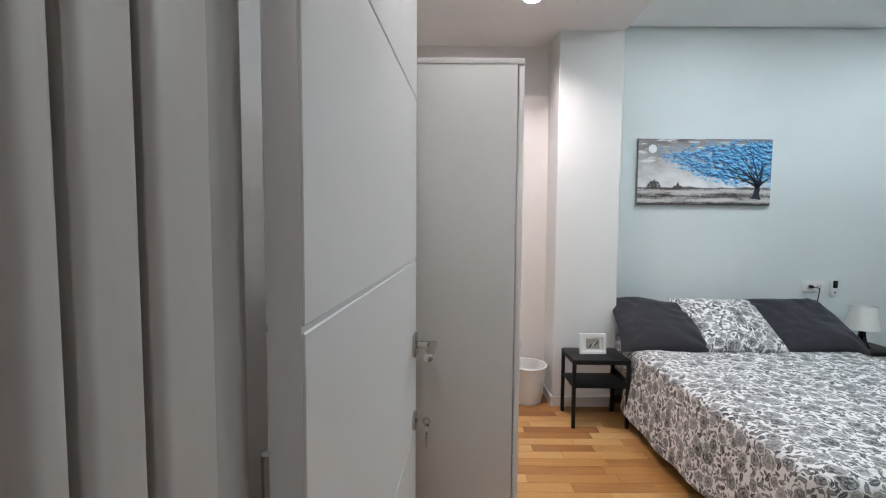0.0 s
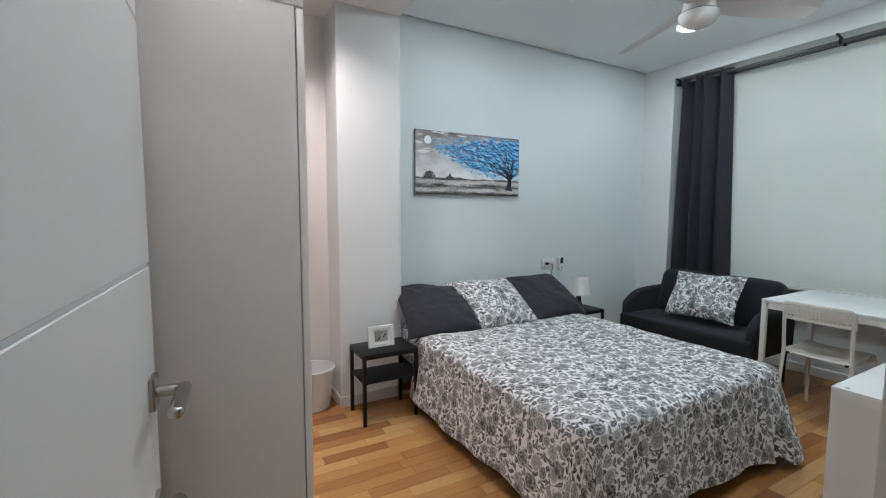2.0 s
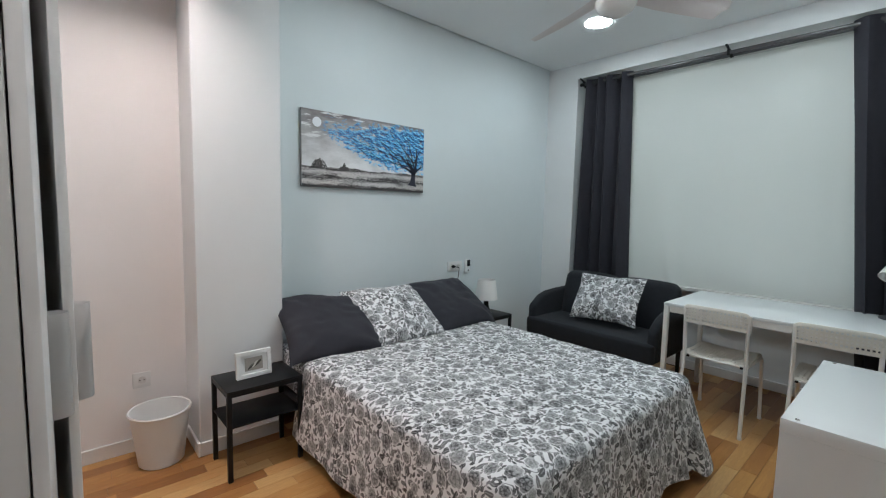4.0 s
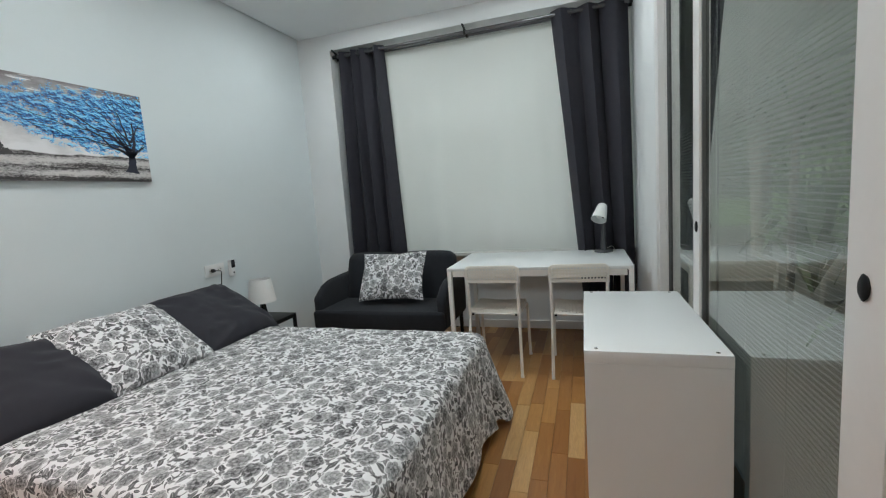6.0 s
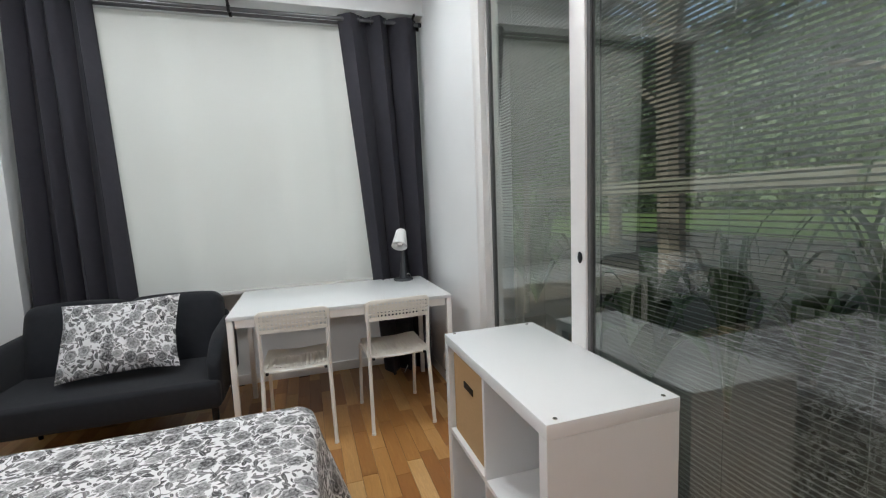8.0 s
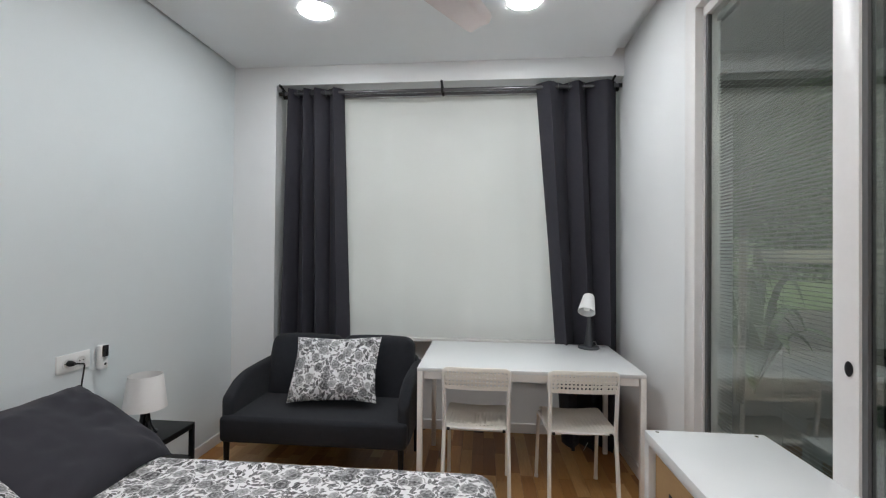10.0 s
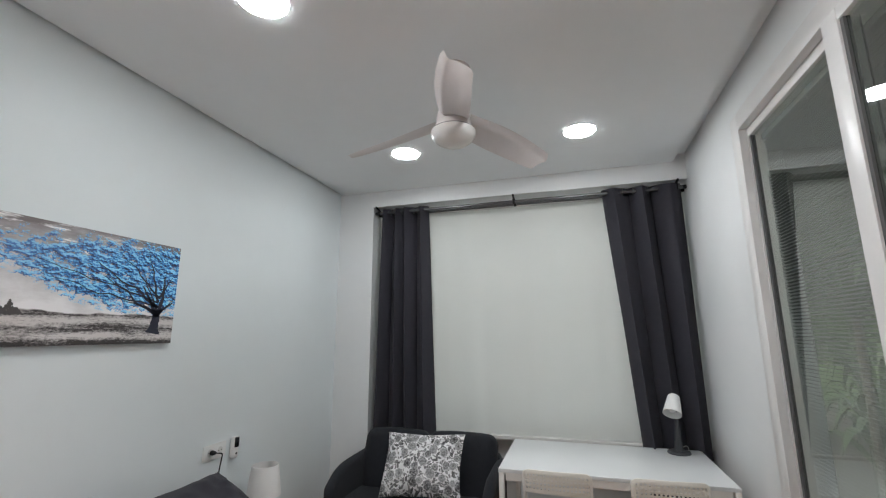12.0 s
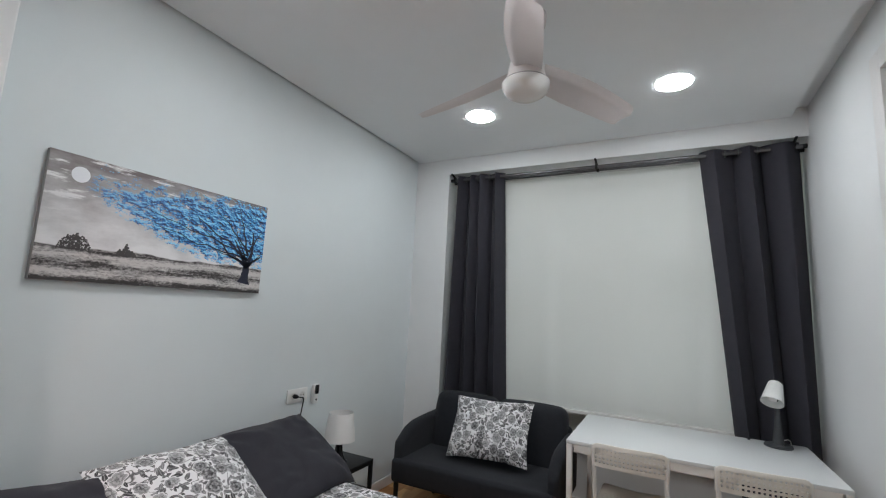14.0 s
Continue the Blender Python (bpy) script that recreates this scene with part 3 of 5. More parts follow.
pillow("bed_pillow", 0.60, 0.52, 0.16, pose(1.60, 3.155, 0.635, 31, 2, -6), PILLOW_CLOTH, "anthracite pillow leaning on the wall at the head of the bed", "pillow", 1, "dark pillows on the bed")
pillow("bed_pillow", 0.63, 0.53, 0.16, pose(2.578, 3.165, 0.637, 31, 0, 2), PILLOW_CLOTH, "anthracite pillow leaning on the wall under the sockets", "pillow", 2, "dark pillows on the bed")
pillow("floral_pillow", 0.59, 0.51, 0.15, pose(2.052, 3.13, 0.645, 32, 0, 1), FLORAL, "white pillow with grey flower print between the dark ones", "pillow", 3)


# ---- bedside tables ----
def nightstand(m, label):
    t = tagged(new("nightstand"), label, "nightstand", "bedside tables")
    t.matrix_world = m
    w, d, h = 0.37, 0.28, 0.45
    part("tabletop", box(-w / 2, w / 2, -d / 2, d / 2, h - 0.008, h, 0.002), BLACK, t)
    part("shelf", box(-w / 2 + 0.004, w / 2 - 0.004, -d / 2 + 0.004, d / 2 - 0.004, 0.265, 0.272, 0.001), BLACK, t)
    for sx in (-1, 1):
        part("rim", box(sx * (w / 2 - 0.004) - 0.003, sx * (w / 2 - 0.004) + 0.003, -d / 2 + 0.02, d / 2 - 0.02, h - 0.03, h - 0.008), BLACK, t)
        for sy in (-1, 1):
            part("leg", box(sx * (w / 2 - 0.011) - 0.011, sx * (w / 2 - 0.011) + 0.011, sy * (d / 2 - 0.011) - 0.011, sy * (d / 2 - 0.011) + 0.011, 0, h - 0.008, 0.002), BLACK, t)
    for sy in (-1, 1):
        part("rim", box(-w / 2 + 0.02, w / 2 - 0.02, sy * (d / 2 - 0.004) - 0.003, sy * (d / 2 - 0.004) + 0.003, h - 0.03, h - 0.008), BLACK, t)
    return t


nightstand(pose(1.14, 3.075, 0), "black metal bedside table with a lower shelf beside the column")
nightstand(pose(3.125, 3.29, 0), "black metal bedside table with a lamp between bed and sofa")


def photo_frame():
    f = thing("photo_frame", 1.123, 3.066, 0.45, "white picture frame with a botanical print on the bedside table", "picture frame", 2)
    tilt = pose(0, 0, 0.002, -7, 0, 0)
    w, h, b = 0.175, 0.134, 0.02
    for nm, q in (("frame_rail", (-w / 2, w / 2, -0.012, 0.012, 0, b)), ("frame_rail", (-w / 2, w / 2, -0.012, 0.012, h - b, h)), ("frame_stile", (-w / 2, -w / 2 + b, -0.012, 0.012, b, h - b)), ("frame_stile", (w / 2 - b, w / 2, -0.012, 0.012, b, h - b))):
        part(nm, box(*q, 0.001, 1), PLASTIC, f).matrix_local = tilt
    part("mat_board", box(-w / 2 + b, w / 2 - b, -0.002, 0.004, b, h - b), PLASTIC, f).matrix_local = tilt
    part("print", box(-0.045, 0.045, -0.0035, -0.002, b + 0.014, h - b - 0.014), plain("print_paper", (0.33, 0.31, 0.28), 0.6, vary=0.2), f, "grey-brown botanical print").matrix_local = tilt
    for k, (x, z, a) in enumerate(((-0.015, 0.055, 40), (0.005, 0.065, 48), (0.022, 0.068, 42))):
        leaf = sheet(lambda u, v: ((u - 0.5) * 0.042, -0.0042, (v - 0.5) * 0.012 * math.sin(math.pi * (0.1 + 0.8 * u))), 8, 2)
        part("printed_leaf", leaf, plain("leaf_ink", (0.06, 0.055, 0.045) if k != 1 else (0.6, 0.58, 0.54), 0.6), f).matrix_local = tilt @ pose(x, 0, z, 0, -a, 0)
    part("stand", box(-0.02, 0.02, 0.0, 0.004, 0.0, 0.09), PLASTIC, f).matrix_local = pose(0, 0.055, 0.0, 22, 0, 0)


photo_frame()


def table_lamp():
    l = thing("bedside_lamp", 3.14, 3.30, 0.45, "small table lamp with a white conical shade and glossy black base", "lamp")
    part("base", lathe([(0, 0), (0.055, 0), (0.057, 0.006), (0.045, 0.016), (0.032, 0.04), (0.024, 0.07), (0.020, 0.11), (0.019, 0.13), (0, 0.13)], 32), GLOSS_BLACK, l)
    part("shade", lathe([(0.097, 0.128), (0.076, 0.295), (0.0745, 0.295), (0.0955, 0.128), (0.097, 0.128)], 40), SHADE_WHITE, l, "white plastic lamp shade")
    part("shade_holder", lathe([(0.018, 0.13), (0.018, 0.165), (0.0, 0.165)], 16), GLOSS_BLACK, l)
    part("bulb", lathe([(0, 0.165), (0.012, 0.168), (0.022, 0.2), (0.016, 0.225), (0, 0.235)], 16), OPAL, l)
    part("spoke", box(-0.085, 0.085, -0.002, 0.002, 0.158, 0.162), SHADE_WHITE, l)


table_lamp()


# ---- picture over the bed ----
def painting_ground():
    """Printed canvas: grey sky with clouds over pale fields, and a crown of blue leaves."""
    n = Nodes("printed_canvas")
    uv = n.place("UV")
    s = n.add("SeparateXYZ")
    n.set(s.inputs[0], uv)
    u, v = s.outputs[0], s.outputs[1]
    cloud = n.noise(uv, 5.0, 6.0, 0.6)
    skyf = n.math("ADD", n.math("MULTIPLY", v, -0.9), n.math("MULTIPLY", cloud, 0.9))
    sky_c = n.mix(n.ramp(skyf, -0.5, 0.22), (0.17, 0.145, 0.145), (0.80, 0.79, 0.80))
    drift = n.noise(n.vec("MULTIPLY", uv, (2.0, 4.5, 1.0)), 2.6, 5.0, 0.6)
    sky_c = n.mix(n.math("MULTIPLY", n.ramp(drift, 0.55, 0.62), n.ramp(v, 0.45, 0.7)), sky_c, (0.80, 0.79, 0.79))
    # fields
    wide = n.add("Mapping")
    n.set(wide.inputs["Vector"], uv)
    wide.inputs["Scale"].default_value = (1.6, 9.0, 1.0)
    strip = n.noise(wide.outputs[0], 2.2, 5.0, 0.65)
    rough = n.noise(uv, 60.0, 4.0, 0.7)
    band = n.math("ADD", n.math("MULTIPLY", n.math("COSINE", n.math("MULTIPLY", n.math("SUBTRACT", v, n.math("ADD", 0.12, n.math("MULTIPLY", cloud, 0.16))), 50.0)), 0.08), n.math("MULTIPLY", n.ramp(v, 0.07, 0.0), -0.07))
    field = n.mix(n.ramp(n.math("ADD", n.math("ADD", n.math("MULTIPLY", strip, 0.55), band), n.math("MULTIPLY", rough, 0.45)), 0.40, 0.58), (0.04, 0.034, 0.034), (0.60, 0.57, 0.56))
    hill = n.math("ADD", 0.27, n.math("MULTIPLY", n.math("SUBTRACT", n.noise(n.vec("MULTIPLY", uv, (3.0, 0.0, 0.0)), 1.5, 3.0), 0.5), 0.12))
    base = n.mix(n.ramp(n.math("SUBTRACT", hill, v), -0.004, 0.006), sky_c, field)
    # crown of blue leaves in flat sprays that sweep down from the trunk, with gaps of sky
    low = n.math("ADD", 0.26, n.math("POWER", n.math("MAXIMUM", n.math("SUBTRACT", 0.8, u), 0.0), 1.9))
    depth = n.math("DIVIDE", n.math("SUBTRACT", v, low), 0.30)
    spray = n.add("Mapping")
    n.set(spray.inputs["Vector"], n.vec("MULTIPLY", uv, (2.0, 1.0, 1.0)))
    spray.inputs["Rotation"].default_value = (0, 0, 0.35)
    spray.inputs["Scale"].default_value = (0.8, 1.25, 1.0)
    clump = n.noise(spray.outputs[0], 11.0, 6.0, 0.68)
    shifted = n.noise(n.vec("ADD", spray.outputs[0], (0.0, 0.016, 0.0)), 11.0, 6.0, 0.68)
    fine = n.noise(n.vec("MULTIPLY", uv, (2.0, 1.0, 1.0)), 70.0, 4.0, 0.7)
    thin = n.math("MULTIPLY", n.ramp(n.math("ADD", v, n.math("MULTIPLY", n.ramp(u, 0.7, 0.2), 0.10)), 0.86, 1.02), 0.5)
    dense = n.math("ADD", n.math("SUBTRACT", n.math("MINIMUM", n.math("MULTIPLY", depth, 0.75), n.math("ADD", 0.24, n.math("MULTIPLY", u, 0.26))), thin), n.math("MULTIPLY", n.math("SUBTRACT", clump, 0.5), 2.4))
    leaf = n.ramp(n.math("ADD", dense, n.math("MULTIPLY", n.math("SUBTRACT", fine, 0.5), 1.1)), 0.10, 0.22)
    leaf = n.math("MULTIPLY", leaf, n.ramp(depth, 0.0, 0.06))
    leaf = n.math("MULTIPLY", leaf, n.ramp(u, 0.12, 0.17))
    lit = n.math("ADD", n.math("MULTIPLY", n.math("SUBTRACT", shifted, clump), -2.6), n.math("ADD", n.math("MULTIPLY", fine, 0.75), 0.13))
    blue = n.add("ValToRGB")
    stops = ((0.28, (0.006, 0.008, 0.030)), (0.42, (0.014, 0.085, 0.30)), (0.53, (0.035, 0.28, 0.68)), (0.66, (0.30, 0.70, 0.92)))
    while len(blue.color_ramp.elements) < len(stops):
        blue.color_ramp.elements.new(0.5)
    for e, (p, c) in zip(blue.color_ramp.elements, stops):
        e.position, e.color = p, (*c, 1)
    n.set(blue.inputs[0], lit)
    faded = n.mix(n.math("MULTIPLY", n.ramp(n.math("SUBTRACT", v, u), 0.0, 0.6), 0.45), blue.outputs[0], (0.15, 0.22, 0.42))
    full = n.mix(leaf, base, faded)
    n.bump(n.noise(uv, 400.0, 2.0), 0.15, 0.001)
    return n.finish(full, 0.5)


def picture():
    x0, x1, z0, z1, y = 1.555, 2.545, 1.462, 1.95, Y_PIC - 0.002
    p = thing("canvas_picture", x0, y, z0, "canvas print of a blue-leaved tree in a grey landscape", "picture")
    w, h, d = x1 - x0, z1 - z0, 0.022
    part("stretcher", box(0, w, -d, 0, 0, h, 0.003), plain("canvas_edge", (0.30, 0.29, 0.29), 0.7, vary=0.2), p)
    face = sheet(lambda u, v: (0.002 + (w - 0.004) * u, -d - 0.0015, 0.002 + (h - 0.004) * v), 2, 2, lambda u, v: (u, v))
    part("canvas", face, painting_ground(), p, "printed canvas with sky, fields and blue leaves", None)
    ink = plain("dark_print_ink", (0.014, 0.016, 0.034), 0.55, vary=0.3)
    pale = plain("pale_print_ink", (0.8, 0.81, 0.84), 0.55, vary=0.05)
    grey = plain("grey_print_ink", (0.075, 0.068, 0.068), 0.55, vary=0.4, grain=200)

    def stroke(a, b, wa, wb, seed, mat, name="branch"):
        def fn(u, v):
            t = Vector((a[0] + (b[0] - a[0]) * u, 0, a[1] + (b[1] - a[1]) * u))
            side = Vector((-(b[1] - a[1]), 0, b[0] - a[0])).normalized()
            bendy = 0.05 * math.hypot(b[0] - a[0], b[1] - a[1]) * noise.noise((u * 4, seed, 0)) * math.sin(math.pi * u)
            return t + side * ((wa + (wb - wa) * u) * (v - 0.5) + bendy * 2) + Vector((0, -d - 0.0022, 0))
        return part(name, sheet(fn, 10, 1), mat, p, "", None)

    tx = w * 0.895
    for k, (p0, p1, wa, wb) in enumerate((((tx - 0.006, 0.048), (tx - 0.002, 0.075), 0.062, 0.036), ((tx - 0.002, 0.075), (tx + 0.004, 0.135), 0.036, 0.03), ((tx + 0.002, 0.132), (tx - 0.035, 0.20), 0.02, 0.011), ((tx + 0.006, 0.13), (tx + 0.03, 0.22), 0.022, 0.012), ((tx + 0.03, 0.218), (tx + 0.028, 0.33), 0.012, 0.005), ((tx - 0.034, 0.198), (tx - 0.08, 0.27), 0.011, 0.004), ((tx + 0.012, 0.15), (tx + 0.085, 0.20), 0.012, 0.005))):
        stroke(p0, p1, wa * 1.3, wb * 1.3, k + 1, ink, "trunk")
    for k, (bx, bz, wa) in enumerate(((0.62, 0.30, 0.02), (0.72, 0.20, 0.016), (0.58, 0.36, 0.02), (0.82, 0.44, 0.018), (0.97, 0.33, 0.018), (0.99, 0.22, 0.014), (0.80, 0.34, 0.014), (0.42, 0.27, 0.012), (0.35, 0.34, 0.010), (0.68, 0.42, 0.014))):
        stroke((tx + 0.008, 0.13 + 0.022 * (k % 5)), (w * min(bx, 0.985), bz), wa * 0.75, 0.0018, k + 2, ink)
    moon = bmesh.new()
    bmesh.ops.create_circle(moon, cap_ends=True, segments=32, radius=0.031, matrix=pose(0.105, -d - 0.0022, h - 0.075, 90, 0, 0))
    part("moon", moon, pale, p, "", None)
    for cx, cz, half, tall, peaks in ((0.12, 0.122, 0.055, 0.075, 0), (0.30, 0.118, 0.045, 0.07, 3)):
        bm = bmesh.new()
        for k in range(520):
            q = max(-1.0, min(1.0, random.gauss(0, 0.5)))
            top = math.sqrt(max(0.0, 1 - q * q)) if not peaks else max(0.0, 1 - abs(q)) * (0.55 + 0.45 * abs(math.cos(q * math.pi * 1.5)))
            lift = tall * top * random.random() * (0.75 + 0.25 * noise.noise((q * 6, cx * 9, 0)))
            bmesh.ops.create_circle(bm, cap_ends=True, segments=4, radius=0.0022 + 0.0018 * random.random(), matrix=pose(cx + half * q, -d - 0.0021 - 0.000002 * k, cz + lift, 90, 90 * random.random(), 0))
        part("distant_tree", bm, grey, p, "", None)


picture()


# ---- window recess: cloth, rods, curtains ----
def window():
    w = thing("window_1", X_NICHE, 1.9, 0.733, "white framed window behind a closed white cloth", "window", kind="structure")
    for nm, b in (("window_frame", (0.02, 0.08, -1.24, -1.18, 0, 1.88)), ("window_frame", (0.02, 0.08, 1.18, 1.24, 0, 1.88)), ("window_frame", (0.02, 0.08, -1.18, 1.18, 0, 0.06)), ("window_frame", (0.02, 0.08, -1.18, 1.18, 1.82, 1.88)), ("mullion", (0.02, 0.08, -0.03, 0.03, 0.06, 1.82))):
        part(nm, box(*b, 0.003, 1), FRAME_WHITE, w)
    for y in (-0.605, 0.605):
        pane = part("pane", box(0.047, 0.053, y - 0.575, y + 0.575, 0.06, 1.82), GLASS, w, "clear glass pane", None)
        pane.visible_shadow = False


window()


def cloth_sheet(name, top, bottom, z0, z1, x, amp, folds, material, label, category, seed=0, uneven=0.35, rings=0):
    """Hanging cloth between two edges; folds run down it. top and bottom: the y of both edges."""
    nu, nv = folds * 14, 36

    def fn(u, v):
        y = (top[0] + (top[1] - top[0]) * u) * v + (bottom[0] + (bottom[1] - bottom[0]) * u) * (1 - v)
        phase = 2 * math.pi * folds * (u + uneven / folds * noise.noise((u * folds * 0.9, seed, 0.4 * v)))
        wave = math.cos(phase)
        wave = -abs(wave) ** 0.5 if wave < 0 else wave ** 1.5
        soft = 0.012 * noise.noise((u * 5, v * 2.2, seed + 3)) * (1 - v)
        return (x + amp * wave * (0.85 + 0.25 * (1 - v)) + soft, y + 0.3 * amp * math.sin(2 * phase) * (1 - 0.5 * v), z0 + (z1 - z0) * v + (0.011 * wave if amp > 0.02 and v > 0.97 else 0.0))

    bm = sheet(fn, nu, nv)
    bmesh.ops.solidify(bm, geom=bm.faces[:], thickness=0.0025)
    return fn, bm


def curtain(name, top, bottom, z0, z1, x, folds, label, seed):
    c = thing(name, x, (top[0] + top[1]) / 2, z1, label, "curtain", group="dark curtains")
    fn, bm = cloth_sheet(name, top, bottom, z0, z1, x, 0.074, folds, CURTAIN_CLOTH, label, "curtain", seed)
    cloth = part("cloth", bm, CURTAIN_CLOTH, c, "", 60)
    cloth.matrix_local = Matrix.Translation((-x, -(top[0] + top[1]) / 2, -z1))
    for k in range(2 * folds):
        u = (k + 0.5) / (2 * folds)
        p = fn(u, 0.975)
        e = part("eyelet", lathe([(0.019, -0.003), (0.027, -0.003), (0.027, 0.003), (0.019, 0.003), (0.019, -0.003)], 20), ROD_STEEL, c, "dark metal eyelet")
        e.matrix_local = Matrix.Translation((-x, -(top[0] + top[1]) / 2, -z1)) @ pose(x, p[1], 2.567, 90, 0, 0)


ROD_X, ROD_Z = 4.235, 2.567
curtain("curtain", (3.095, 2.67), (3.15, 2.585), 0.02, 2.60, ROD_X, 4, "charcoal eyelet curtain hanging in folds behind the sofa", 1.0)
curtain("curtain", (1.225, 0.685), (1.02, 0.67), 0.02, 2.60, ROD_X, 3, "charcoal eyelet curtain hanging in folds behind the desk", 5.0)
_, bm = cloth_sheet("blind", (3.15, 0.648), (3.15, 0.648), 0.738, 2.55, 4.345, 0.006, 7, SHEER_CLOTH, "", "", 9.0, 0.9)
ob = tagged(part("window_cloth", bm, SHEER_CLOTH, None, "", 60), "plain white cloth curtain drawn across the whole window", "curtain")


def curtain_rods():
    r = thing("curtain_rods", ROD_X, 1.9, ROD_Z, "double dark steel curtain rod under the recess ceiling", "curtain rod")
    part("rod", rod([(0, -1.245, 0), (0, 1.24, 0)], 0.014, 14), ROD_STEEL, r)
    part("rod", rod([(0.075, -1.245, 0), (0.075, 1.24, 0)], 0.012, 14), ROD_STEEL, r)
    for y in (1.215, 0.012, -1.19):
        b = part("bracket", box(-0.016, 0.095, y - 0.011, y + 0.011, 0.012, 0.0215, 0.002, 1), BLACK, r, "black metal bracket")
        part("bracket_arm", rod([(0.02, y, 0.016), (-0.055, y, 0.036), (-0.075, y, 0.0365)], 0.009, 8), BLACK, b)
        for x in (0, 0.075):
            part("bracket_cup", lathe([(0.0145, -0.009), (0.0185, -0.009), (0.0185, 0.009), (0.0145, 0.009), (0.0145, -0.009)], 18), BLACK, b).matrix_local = pose(x, y, 0, 90, 0, 0)
    for y in (-1.245, 1.24):
        for x in (0, 0.075):
            part("end_cap", lathe([(0, -0.012), (0.015, -0.012), (0.015, 0.012), (0, 0.012)], 18), BLACK, r).matrix_local = pose(x, y, 0, 90, 0, 0)


curtain_rods()


# ---- sofa ----
def soft_box(x0, x1, y0, y1, z0, z1, r, puff=0.0, seed=0):
    """A padded block: rounded all round, its faces slightly swollen."""
    bm = box(x0, x1, y0, y1, z0, z1, r, 5)
    bmesh.ops.subdivide_edges(bm, edges=[e for e in bm.edges if e.calc_length() > 0.12], cuts=5, use_grid_fill=True)
    c, h = Vector(((x0 + x1) / 2, (y0 + y1) / 2, (z0 + z1) / 2)), Vector(((x1 - x0) / 2, (y1 - y0) / 2, (z1 - z0) / 2))
    for v in bm.verts:
        q = [(v.co[k] - c[k]) / h[k] for k in range(3)]
        for k in range(3):
            a, b = q[(k + 1) % 3], q[(k + 2) % 3]
            v.co[k] += puff * q[k] * (1 - a * a) * (1 - b * b)
        v.co += 0.003 * noise.noise_vector(v.co * 5 + Vector((seed, 0, 0)))
    return bm


def sofa():
    s = thing("sofa", 3.84, 2.582, 0, "compact two-seat sofa in anthracite woven fabric with two back cushions", "sofa")
    w = 1.12 / 2
    part("seat", soft_box(-0.345, 0.27, -w + 0.004, w - 0.004, 0.255, 0.408, 0.026, 0.006, 1), SOFA_CLOTH, s)
    part("back_frame", soft_box(0.20, 0.31, -w + 0.03, w - 0.03, 0.255, 0.66, 0.035, 0.004, 6), SOFA_CLOTH, s)
    for sy in (-1, 1):
        half = (w - 0.055) / 2
        back = part("back_cushion", soft_box(-0.08, 0.075, -half + 0.003, half - 0.003, 0.0, 0.45, 0.06, 0.016, 2 + sy), SOFA_CLOTH, s)
        back.matrix_local = pose(0.165, sy * half, 0.338, 0, 12, 0)
        bm = soft_box(-0.315, 0.29, -0.035, 0.035, 0.258, 0.63, 0.031, 0.004, 3 + sy)
        for v in bm.verts:
            # the arm falls and rounds off to the front
            if v.co.z > 0.3:
                t = max(0.0, -(v.co.x + 0.06) / 0.25)
                v.co.z -= (0.05 * max(0.0, 0.25 - v.co.x) + 0.105 * t ** 2.6) * (v.co.z - 0.3) / 0.325
        part("arm", bm, SOFA_CLOTH, s).matrix_local = Matrix.Translation((0, sy * (w - 0.032), 0))
        for x in (-0.315, 0.24):
            part("leg", lathe([(0, 0), (0.012, 0), (0.018, 0.262), (0, 0.262)], 14, at=(x, sy * (w - 0.04), 0)), BLACK, s)


sofa()
pillow("sofa_cushion", 0.56, 0.42, 0.12, pose(3.775, 2.537, 0.635, 58, -1, -87), FLORAL, "white cushion with grey flower print leaning on the sofa back", "cushion", 5)


# ---- desk and chairs ----
def desk():
    d = thing("desk", 3.83, 1.353, 0, "white rectangular desk with square legs before the window", "desk")
    hx, hy, h = 0.37, 0.61, 0.742
    part("tabletop", box(-hx, hx, -hy, hy, h - 0.021, h, 0.0025), MELAMINE, d)
    for sx in (-1, 1):
        part("apron", box(sx * (hx - 0.012) - 0.008, sx * (hx - 0.012) + 0.008, -hy + 0.04, hy - 0.04, h - 0.062, h - 0.021, 0.001, 1), TUBE_WHITE, d)
        for sy in (-1, 1):
            part("leg", box(sx * (hx - 0.016) - 0.015, sx * (hx - 0.016) + 0.015, sy * (hy - 0.016) - 0.015, sy * (hy - 0.016) + 0.015, 0, h - 0.021, 0.003), TUBE_WHITE, d)
    for sy in (-1, 1):
        part("apron", box(-hx + 0.04, hx - 0.04, sy * (hy - 0.012) - 0.008, sy * (hy - 0.012) + 0.008, h - 0.062, h - 0.021, 0.001, 1), TUBE_WHITE, d)


desk()


